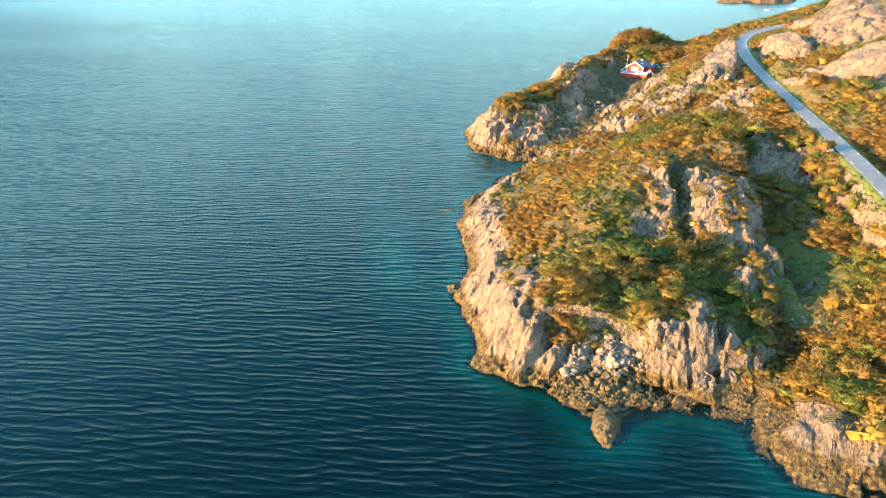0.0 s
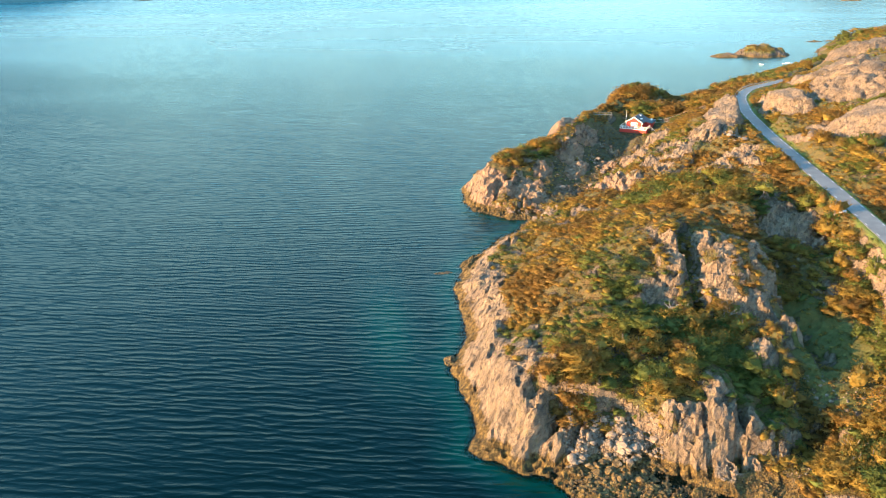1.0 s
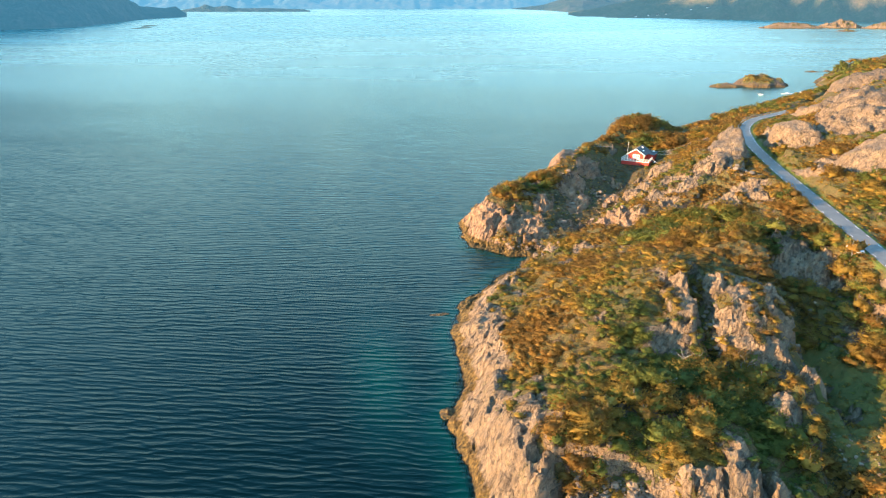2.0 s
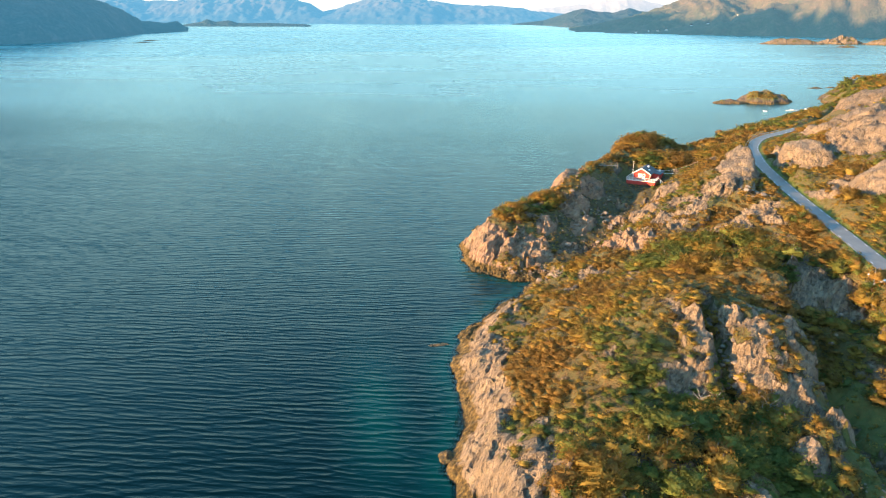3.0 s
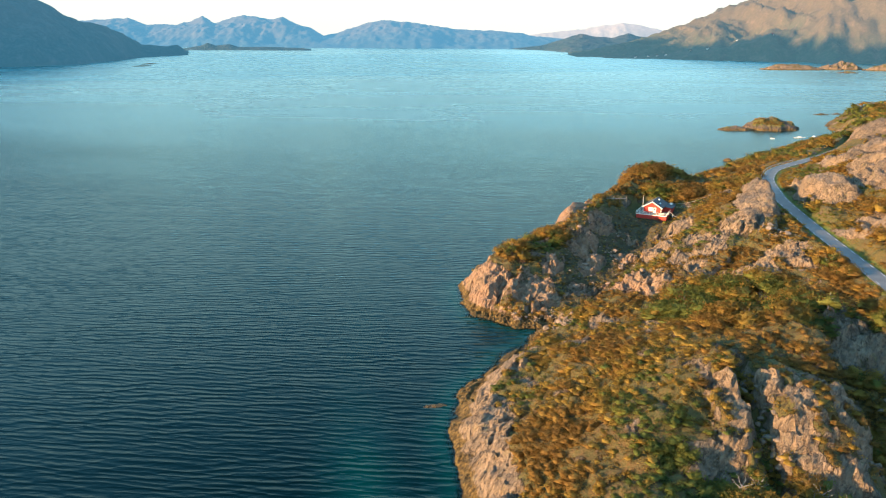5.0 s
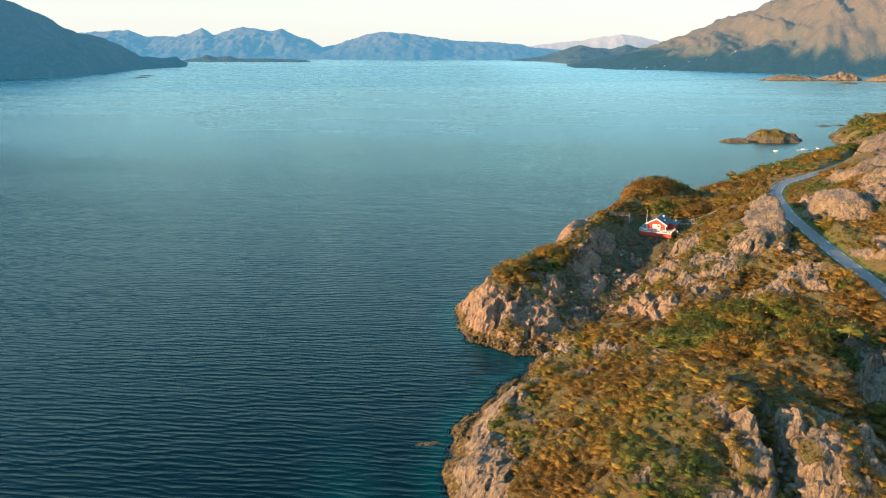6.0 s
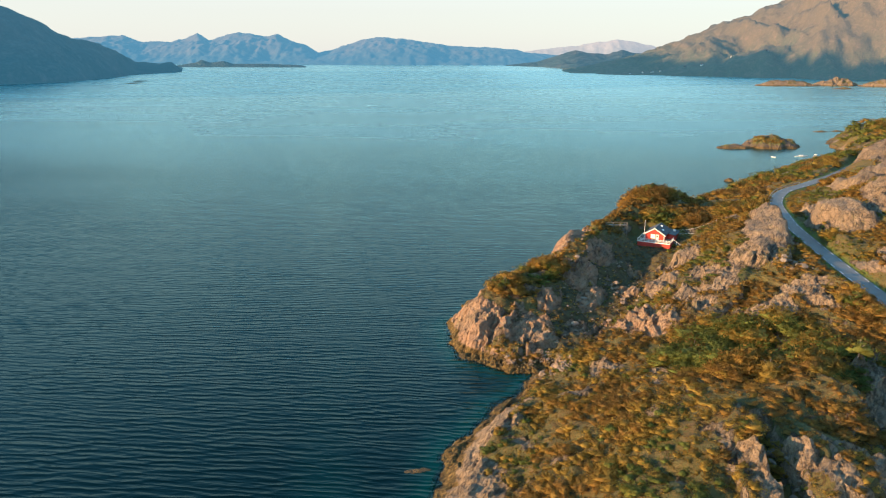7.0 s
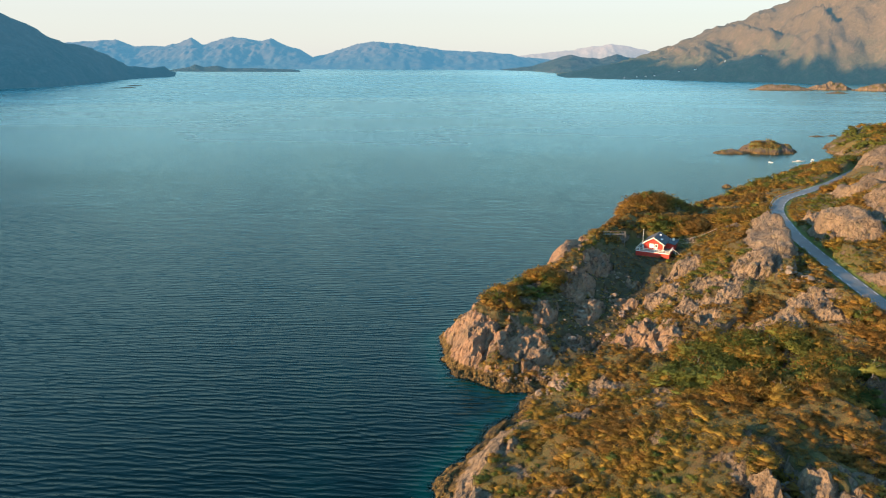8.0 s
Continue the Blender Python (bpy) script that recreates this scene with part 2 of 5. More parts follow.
def leaf_material(name, dark, mid, bright):
    """Foliage of one kind of shrub: the tone changes from shrub to shrub, from twig to twig and a little from leaf to leaf."""
    m = Nodes(name)
    tone = m.math("FRACT", m.math("ADD", m.node("Attribute", {"attribute_name": "tone"}).outputs["Fac"], m.node("ObjectInfo").outputs["Random"]))
    leaf = m.node("NewGeometry").outputs["Random Per Island"]
    where = m.node("NewGeometry").outputs["Position"]
    twig, fleck = m.noise(1.1, 4, 0.6, where), m.noise(6.0, 3, 0.7, where)
    tone = m.math("ADD", m.math("MULTIPLY", tone, 0.55), m.math("ADD", m.math("MULTIPLY", leaf, 0.12), m.math("MULTIPLY", m.math("SUBTRACT", m.math("ADD", twig, m.math("MULTIPLY", fleck, 0.6)), 0.52), 0.7)))
    colour = m.ramp(tone, (0.1, dark), (0.5, mid), (0.92, bright))
    puff = m.node("VectorTransform", {"vector_type": "NORMAL", "convert_from": "OBJECT", "convert_to": "WORLD"}, Vector=m.node("Attribute", {"attribute_name": "puff"}).outputs["Vector"]).outputs[0]
    normal = m.bump(fleck, 0.35, 0.6, puff)
    body = m.node("BsdfPrincipled", None, Base_Color=colour, Roughness=0.75, Specular_IOR_Level=0.15, Normal=normal)
    thin = m.node("BsdfTranslucent", None, Color=colour, Normal=puff)
    both = m.node("MixShader", None, Fac=0.5)
    m.tree.links.new(body.outputs[0], both.inputs[1])
    m.tree.links.new(thin.outputs[0], both.inputs[2])
    m.tree.links.new(both.outputs[0], m.out.inputs[0])
    return m.mat


def bark_material():
    m = Nodes("birch_bark")
    c = m.ramp(m.noise(6, 5, 0.6, m.place((1, 1, 0.3))), (0.4, (0.10, 0.085, 0.07)), (0.6, (0.36, 0.33, 0.30)))
    return m.surface(Base_Color=c, Roughness=0.85)


def water_material():
    """Sea: a rippled glossy skin over a deep teal body; over shallows the bottom shows through."""
    m = Nodes("sea")
    def train(length, turn, warp, stretch=0.45):
        """Wavelets that follow one another a few metres apart."""
        scale = 0.314 / length
        wave = m.node("TexWave", {"wave_type": "BANDS", "bands_direction": "Y", "wave_profile": "SIN"}, Vector=m.place((stretch, 1, 1), turn), Scale=scale, Distortion=warp, Detail=3.0, Detail_Scale=0.16 / scale, Detail_Roughness=0.55)
        return m.math("POWER", wave.outputs["Fac"], 1.7)

    long, short = train(2.5, -0.07, 7.0), train(1.5, 0.12, 8.0)
    gust = m.band(m.noise(0.035, 3, 0.6, m.place((0.5, 1.4, 1), 0.1)), 0.3, 0.7)
    chop = m.noise(0.6, 4, 0.6, m.place((0.6, 1.6, 1), -0.08), 0.3)
    group = m.noise(0.2, 4, 0.6, m.place((0.4, 1.5, 1), -0.04), 0.4)
    roll = m.noise(0.07, 4, 0.6, m.place((0.4, 1.5, 1), 0.05), 0.3)
    patch = m.noise(0.006, 4, 0.55, m.place((0.5, 1.6, 1), 0.1))
    wind = m.band(patch, 0.3, 0.7)
    offing = m.band(m.node("SeparateXYZ", None, Vector=m.place()).outputs[1], 150, 800)      # rougher with distance along the camera's view, to blur far reflections
    trains = m.math("ADD", m.math("MULTIPLY", long, m.math("ADD", 0.25, m.math("MULTIPLY", gust, 0.35))), m.math("MULTIPLY", short, 0.30))
    height = m.math("ADD", trains, m.math("ADD", m.math("MULTIPLY", group, 1.1), m.math("ADD", m.math("MULTIPLY", chop, 0.55), m.math("MULTIPLY", roll, 1.6))))
    lee = m.band(m.node("SeparateXYZ", None, Vector=m.place((1, 0.05, 1))).outputs[0], 0, 260)      # calmer under the land
    normal = m.bump(m.math("MULTIPLY", height, m.math("SUBTRACT", 1.0, m.math("MULTIPLY", lee, 0.6))), 0.14, 1.0)
    depth = m.node("Attribute", {"attribute_name": "depth"}).outputs["Fac"]
    tint = m.ramp(m.math("MULTIPLY", depth, 0.05), (0.0, (0.0004, 0.013, 0.0115)), (0.2, (0.0003, 0.024, 0.0205)), (0.5, (0.0001, 0.0125, 0.0122)), (1.0, (0.00004, 0.0036, 0.0037)))
    body = m.node("BsdfDiffuse", None, Color=tint)
    clear = m.node("BsdfTransparent", None, Color=(0.45, 0.66, 0.62))
    see = m.node("MixShader", None, Fac=m.band(m.math("ADD", depth, m.math("MULTIPLY", patch, 0.3)), 0.1, 3.2))
    m.tree.links.new(clear.outputs[0], see.inputs[1])
    m.tree.links.new(body.outputs[0], see.inputs[2])
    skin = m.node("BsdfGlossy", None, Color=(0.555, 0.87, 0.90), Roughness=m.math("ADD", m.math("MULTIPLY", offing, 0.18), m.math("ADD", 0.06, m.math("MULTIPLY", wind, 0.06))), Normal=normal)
    top = m.node("MixShader", None, Fac=m.node("Fresnel", None, IOR=1.25, Normal=normal).outputs[0])
    m.tree.links.new(see.outputs[0], top.inputs[1])
    m.tree.links.new(skin.outputs[0], top.inputs[2])
    m.tree.links.new(top.outputs[0], m.out.inputs[0])
    return m.mat


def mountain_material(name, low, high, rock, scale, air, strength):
    """Far slopes with the haze before them painted in as emission: air is its colour."""
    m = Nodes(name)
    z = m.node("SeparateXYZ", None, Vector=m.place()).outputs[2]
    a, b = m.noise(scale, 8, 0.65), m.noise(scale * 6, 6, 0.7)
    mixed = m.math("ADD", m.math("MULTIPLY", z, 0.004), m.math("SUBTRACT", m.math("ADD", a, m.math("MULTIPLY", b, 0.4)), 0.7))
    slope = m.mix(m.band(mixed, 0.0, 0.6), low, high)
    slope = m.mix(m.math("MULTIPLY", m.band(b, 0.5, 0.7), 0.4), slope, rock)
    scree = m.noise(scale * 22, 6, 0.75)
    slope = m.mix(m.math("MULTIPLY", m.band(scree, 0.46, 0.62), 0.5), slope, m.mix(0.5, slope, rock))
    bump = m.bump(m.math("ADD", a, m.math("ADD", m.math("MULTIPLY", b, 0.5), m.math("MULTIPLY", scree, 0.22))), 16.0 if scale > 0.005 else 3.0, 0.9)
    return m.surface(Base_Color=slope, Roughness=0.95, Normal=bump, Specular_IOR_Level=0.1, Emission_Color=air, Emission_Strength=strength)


def plain(name, colour, rough=0.6, metal=0.0, vary=0.25, scale=3.0, bump=0.01):
    """Painted or plain surface with grime at two scales."""
    m = Nodes(name)
    a, b = m.noise(scale, 5, 0.6), m.noise(scale * 7, 4, 0.65)
    worn = tuple(v * 0.55 for v in colour)
    c = m.mix(m.math("MULTIPLY", m.band(m.math("ADD", m.math("MULTIPLY", a, 0.7), m.math("MULTIPLY", b, 0.3)), 0.42, 0.75), vary * 2), colour, worn)
    return m.surface(Base_Color=c, Roughness=m.math("ADD", rough, m.math("MULTIPLY", m.math("SUBTRACT", b, 0.5), 0.2)), Metallic=metal, Normal=m.bump(b, bump, 0.5))


def asphalt_material():
    m = Nodes("asphalt")
    a, b = m.noise(0.35, 5, 0.6), m.noise(18, 4, 0.7)
    c = m.ramp(a, (0.35, (0.085, 0.09, 0.095)), (0.65, (0.125, 0.13, 0.135)))
    c = m.mix(m.math("MULTIPLY", m.band(b, 0.5, 0.7), 0.4), c, (0.18, 0.185, 0.19))
    return m.surface(Base_Color=c, Roughness=0.6, Normal=m.bump(b, 0.006, 0.6))


def skerry_material():
    m = Nodes("skerry_rock")
    rock, height = rock_colour(m)
    rock = m.mix(0.72, rock, m.ramp(m.noise(0.5, 5, 0.6), (0.35, (0.035, 0.028, 0.024)), (0.65, (0.10, 0.07, 0.052))))
    heath = m.ramp(m.noise(0.6, 5, 0.65), (0.35, (0.06, 0.075, 0.015)), (0.65, (0.17, 0.14, 0.025)))
    cover = m.node("Attribute", {"attribute_name": "rock"}).outputs["Fac"]
    return m.surface(Base_Color=tidal(m, m.mix(cover, heath, rock)), Roughness=0.85, Normal=m.bump(height, 0.6, 1.0))


LAND, STONE, SEA, BARK, ASPHALT, SKERRY = ground_material(), stone_material(), water_material(), bark_material(), asphalt_material(), skerry_material()
LEAVES = [
    leaf_material("birch_leaves", (0.20, 0.15, 0.036), (0.35, 0.25, 0.054), (0.46, 0.33, 0.068)),
    leaf_material("willow_leaves", (0.082, 0.112, 0.032), (0.155, 0.195, 0.046), (0.28, 0.285, 0.064)),
    leaf_material("rust_leaves", (0.185, 0.118, 0.036), (0.33, 0.205, 0.053), (0.43, 0.28, 0.064)),
]

# ---------------------------------------------------------------- the lie of the land
COAST_SOUTH = [
    (1500, -700), (600, -330), (260, -130), (150, -20), (112, 38), (80, 60), (66, 68), (57, 70.5), (51, 71.5), (45.6, 73.3),
    (43.1, 79), (42.8, 83.4), (40.5, 86), (36.6, 87.3), (33, 88.3), (27, 87.4), (24.6, 87), (23.2, 81.7), (20.8, 81.3), (20.4, 85.7), (17.6, 88), (13.7, 93.2),
]
COAST_WEST = [
    (8.7, 93.8), (5.6, 98), (2.8, 101.6), (2, 109.5), (-0.8, 116), (-1.2, 124), (-0.7, 131), (1.4, 139), (1, 151), (-0.6, 160), (-0.4, 168),
    (1, 176), (4.2, 184), (8, 191), (14.5, 200.5), (19, 208.5), (21.5, 212.5), (14.4, 213.5), (10, 216.5), (3.8, 222.5), (0.8, 232), (1.4, 245),
]
COAST_NORTH = [
    (6, 252), (13, 263), (21, 275), (31, 291), (41, 308), (52, 328), (64, 352), (80, 374), (98, 394), (116, 412), (132, 424), (158, 462), (196, 500),
    (232, 540), (268, 566), (284, 590), (292, 622), (301, 656), (325, 690), (420, 745), (700, 860), (1500, 1150), (4000, 1500), (4000, -1500),
]
COAST = COAST_SOUTH + COAST_WEST + COAST_NORTH
ROAD = [(150, 30, 10), (104, 66, 10), (85, 105, 13), (89.5, 132, 15), (92, 149, 16), (93.8, 169, 17), (95.2, 188, 18), (97.9, 214, 18.5), (100.5, 233, 18.5), (103, 250, 18.5), (108.5, 282, 18.5), (113, 300, 18.5),
        (118.2, 318, 18.5), (125, 333, 18.5), (133.5, 346, 18.5), (148, 361, 18.3), (172, 388, 17.5), (200, 425, 16), (235, 470, 14), (300, 530, 12)]
# Heights of hilltops, hollows and ledges.
SPOTS_NEAR = [
    (12, 99, 7), (18, 110, 11), (29, 118, 13), (28, 141, 15.5), (14, 130, 7), (14, 150, 7.5), (23, 153.5, 11.5), (12, 168, 5.5), (42, 167, 15), (45.2, 151, 17.8), (52.5, 152, 20), (58, 142, 15), (52, 140, 16.5), (42.6, 131, 9),
    (48, 122, 8), (56, 118, 7.5), (65, 136, 5), (68, 124, 4), (55, 103, 2.2), (40, 101, 8.0), (34.5, 101.5, 8.0), (28, 101, 3.6), (23.5, 97, 1.8), (36, 91.5, 1.2), (66, 168, 18), (76, 150, 7), (85, 153, 11.5), (71, 110, 5), (58, 90, 3), (75, 92, 7), (95, 110, 13),
]
SPOTS_MID = [
    (73, 183, 17.5), (84, 187, 15), (87, 172, 12.5), (78, 166, 10.5), (71, 158, 8), (79, 177, 14), (54, 189, 12.5), (62.5, 193.5, 8.6), (46.6, 194, 11.5), (33, 185, 8), (28, 200, 4.5), (80, 211, 17.5), (49, 219, 8.8), (60, 229, 11.5), (36, 214.5, 6.2), (48.5, 234.5, 8.2), (61, 255.5, 10.6), (71.5, 271.5, 12.4), (83, 291, 13.2), (68, 241, 14.5), (78, 252, 16.5), (86, 242, 20), (95, 262, 23.5), (101, 281, 25), (102.5, 293, 24), (80, 271, 15.5), (94, 292, 17.5), (88, 284, 16.5), 
    (31, 221, 2.2), (38, 233, 2.6), (47, 246, 3.2), (56, 263, 4.4), (62, 280, 6.6), (66, 300, 8.2), (84, 315, 12),
]
SPOTS_FAR = [
    (15, 226, 4), (14, 238, 9), (23, 250, 11), (32, 267, 14.2), (42, 286, 15.5), (51, 299, 17), (47, 285, 15.5), (41, 273, 14.8), (60, 316, 16.8), (75, 339, 18.2), (90, 351, 16), (105, 372, 7), (110, 340, 13), (125, 380, 8), (150, 410, 9), (190, 460, 8), (250, 530, 7), (310, 600, 15), (304, 648, 5), (325, 667, 10), (347, 683, 14), (371, 697, 18),
    (112, 235, 20), (124, 224, 27), (138, 265, 28), (116, 266, 21), (145, 292, 30), (119, 293, 19.5), (160, 330, 27), (190, 380, 28), (230, 440, 29), (285, 540, 24), (180, 250, 42), (260, 330, 52),
]


def spot_surface():
    p = np.array(SPOTS_NEAR + SPOTS_MID + SPOTS_FAR, float)
    d = np.hypot(p[:, None, 0] - p[None, :, 0], p[:, None, 1] - p[None, :, 1])
    n = len(p)
    a = np.zeros((n + 1, n + 1))
    a[:n, :n] = -d + np.eye(n) * -0.6
    a[:n, n] = a[n, :n] = 1
    w = np.linalg.solve(a, np.r_[p[:, 2], 0])
    return p, w


SPOT_P, SPOT_W = spot_surface()


def base_height(x, y):
    out = np.full(x.shape, SPOT_W[-1])
    for (px, py, _), w in zip(SPOT_P, SPOT_W):
        out -= w * np.sqrt((x - px) ** 2 + (y - py) ** 2 + 4.0)
    return out


# Bare rock: middle, half lengths, turn in degrees, rise, and how bare it is.
ROCKS_NEAR = [
    (42.8, 143, 3.4, 9, -8, 1.2, 1.2), (57, 145, 8, 17, -5, 1.5, 1.15), (61, 134, 4, 8, 15, 1.0, 1.0), (79, 175, 8, 14, 15, 1.0, 1.3), (41, 107, 2.5, 4, 0, 1.5, 0.9), (34, 98, 21, 5, 4, 0.3, 0.9),
    (51, 82, 9, 7, -20, 0.6, 1.0), (86.5, 154, 4.5, 6, 20, 1.0, 1.0), (7, 105, 7, 12, 0, 0.8, 1.0), (5, 130, 6, 18, 0, 0.3, 1.0), (5, 160, 6, 16, 0, 0.3, 1.0), (12, 186, 6, 9, -35, 0.6, 1.0), (53, 118, 3, 5, 0, 1, 0.7),
]
ROCKS_FAR = [
    (96, 271, 7, 26, -20, 1.0, 1.9), (84, 250, 8, 11, -20, 1.2, 1.3), (67, 238, 8, 14, -20, 1.3, 1.2), (54, 222, 7, 9, -25, 1.3, 1.2), (88, 222, 8, 10, 0, 1.2, 0.95), (74, 215, 6, 7, 0, 1.0, 0.9), (6, 233, 7, 10, 0, 2.2, 1.5), (20, 230, 9, 8, 10, 1.2, 1.25),
    (42, 300, 7, 12, -30, 1.5, 1.3), (128, 230, 15, 19, 20, 4.0, 1.95), (119, 276, 7.5, 12, 20, 5.0, 1.95), (142, 277, 14, 17, 20, 3.0, 1.6),
]
ROCKS_HOLLOW = [(61, 255, 4, 10, -32, 0.6, 1.5), (49, 233, 4, 8, -32, 0.6, 1.5), (72, 270, 4, 9, -32, 0.6, 1.4), (36, 234, 5, 5, 0, 0.9, 1.3), (41, 251, 3.2, 7, -30, 1.2, 1.5), (52, 257, 4, 4, 0, 1.2, 1.4), (29, 246, 3, 8, -25, 1.0, 1.2), (58, 272, 3, 3, 0, 0.7, 1.1), (38, 284, 6, 14, -30, 0.8, 2.0), (40, 262, 4, 9, -25, 0.8, 1.5), (48, 276, 4, 8, -30, 0.6, 1.4)]
ROCKS_EAST = [(152, 300, 14, 13, 0, 3.0, 1.7), (124, 299, 5, 6, 0, 3, 1.5), (106.3, 233, 2.4, 12, 11, 1.8, 1.9), (111, 228, 4, 6, 0, 1.0, 1.4), (150, 330, 8, 8, 0, 3, 1.9), (167, 338, 12, 15, 0, 4, 1.6), (192, 292, 30, 30, 0, 6, 1.6), (165, 240, 20, 24, 0, 5, 1.6), (202, 394, 18, 24, -30, 5, 1.8), (82, 345, 6, 8, 0, 2, 0.5), (304, 646, 9, 11, 0, 2, 1.2)]


# Steep faces: a line, seen along which the low side is on the right; rise behind it, fall before it, reach.
SCARPS = [
    ([(81, 292), (69, 274), (58.5, 258), (46, 238), (35, 219)], 1.0, 1.5, 3.0),
    ([(9, 93.5), (12, 99), (15.5, 107)], 0.8, 2.2, 3.5),
    ([(43.5, 128), (45.6, 142), (46.8, 160)], 1.0, 4.0, 4.5), ([(64, 124), (64.5, 140), (66, 156), (70, 172)], 3.0, 4.6, 6.0), ([(55, 107), (58, 116), (58, 124)], 2.2, 2.2, 4.0),
    ([(88.5, 240), (97, 259), (103.2, 279), (104.6, 298)], 1.2, 4.5, 3.5),
    ([(17, 106), (22, 105.5), (27, 103.5), (31, 102), (31.8, 97), (36, 95), (42, 97.5), (50, 98.5), (56, 104)], 3.0, 1.6, 4.0), ([(3, 229), (9, 221), (18, 219), (28, 226)], 2.5, 1.0, 5.0),
    ([(58, 214), (72, 226), (80, 243)], 1.0, 1.5, 5.0), ([(131, 213), (137, 225), (134, 240)], 2.0, 4.0, 5.0),
]
# Pockets of scrub in the rock: middle, half sizes.
GREENS = [(47.5, 134, 1.6, 9), (54.5, 156, 1.6, 7), (58, 146, 1.5, 7), (41, 142, 1.2, 5), (55.5, 138, 1.5, 4), (62, 133, 1.3, 4), (47.5, 154, 1.2, 3), (60, 158, 3, 4), (74, 180, 2, 5), (90, 245, 2, 4), (64, 243, 2, 5)]
# Clefts: from, to, half width, depth.
CLEFTS = [(46.4, 124, 49.6, 164, 1.5, 2.4), (9, 150, 14, 162, 0.8, 1.2), (11, 104, 16, 112, 1.0, 1.0), (9.5, 92.5, 17.5, 104.5, 0.7, 1.5), (14, 93, 21, 104, 0.7, 1.5), (42, 94, 44.5, 104, 0.9, 3.0), (25, 272, 40, 262, 2.0, 2.0)]
for _x, _wide, _deep, _lean in ((33.0, 0.4, 0.8, 0.6), (37.0, 0.5, 1.1, 1.4), (40.3, 0.3, 0.6, 1.8), (47.2, 0.4, 0.9, 1.5), (50.4, 0.5, 1.0, 0.9), (53.1, 0.4, 0.7, 1.6)):      # joints of the south cliff
    CLEFTS.append((_x, 92, _x + _lean, 102, _wide, _deep))
CLEFTS += [(9.5, 218, 14, 233, 0.7, 1.8), (18, 216, 22, 231, 0.7, 1.6), (31, 287, 38, 280, 0.8, 2.0), (36, 295, 43, 287, 0.8, 2.0)]


def sharpen(x, y, h):
    """Cuts the scarps and clefts into the land."""
    block, _ = facets(x, y, 1.9, 131, 1.5, 0.4)
    jx, jy = x + 0.8 * fbm(x / 3.5, y / 3.5, 3, 91) + 0.5 * block, y + 0.8 * fbm(x / 3.5 + 7, y / 3.5, 3, 93) + 0.5 * block
    for line, rise, fall, reach in SCARPS:
        side = np.full(x.shape, 1e9)
        sign = np.ones(x.shape)
        for (ax, ay), (bx, by) in zip(line[:-1], line[1:]):
            ex, ey = bx - ax, by - ay
            n = math.hypot(ex, ey)
            t = np.clip(((jx - ax) * ex + (jy - ay) * ey) / n**2, 0, 1)
            dist = np.hypot(jx - ax - t * ex, jy - ay - t * ey)
            cross = (jx - ax) * ey - (jy - ay) * ex
            near = dist < side
            side, sign = np.where(near, dist, side), np.where(near, np.sign(cross), sign)
        ends = np.minimum(np.hypot(jx - line[0][0], jy - line[0][1]), np.hypot(jx - line[-1][0], jy - line[-1][1]))
        fade = np.exp(-((side / reach) ** 2)) * step(0.0, 4.0, ends + 1.0)
        over = step(-0.6, 0.6, side * sign)
        fade = fade * (0.75 + 0.6 * fbm(x / 7, y / 7, 2, 99))
        h = h + fade * (rise * (1 - over) - fall * over)
    for ax, ay, bx, by, wide, deep in CLEFTS:
        ex, ey = bx - ax, by - ay
        t = np.clip(((jx - ax) * ex + (jy - ay) * ey) / (ex * ex + ey * ey), 0, 1)
        dist = np.hypot(jx - ax - t * ex, jy - ay - t * ey)
        h = h - deep * step(wide * 1.25, wide * 0.6, dist) * step(0, 0.12, t) * step(1, 0.85, t)
    return h


def terrace(h, x, y, size, sharp):
    """Ledges: the height gathers into steps."""
    v = h / size + 1.3 * fbm(x / 11, y / 11, 3, 97)
    k = np.floor(v)
    return h + sharp * size * (k + step(0.45, 0.95, v - k) - v)


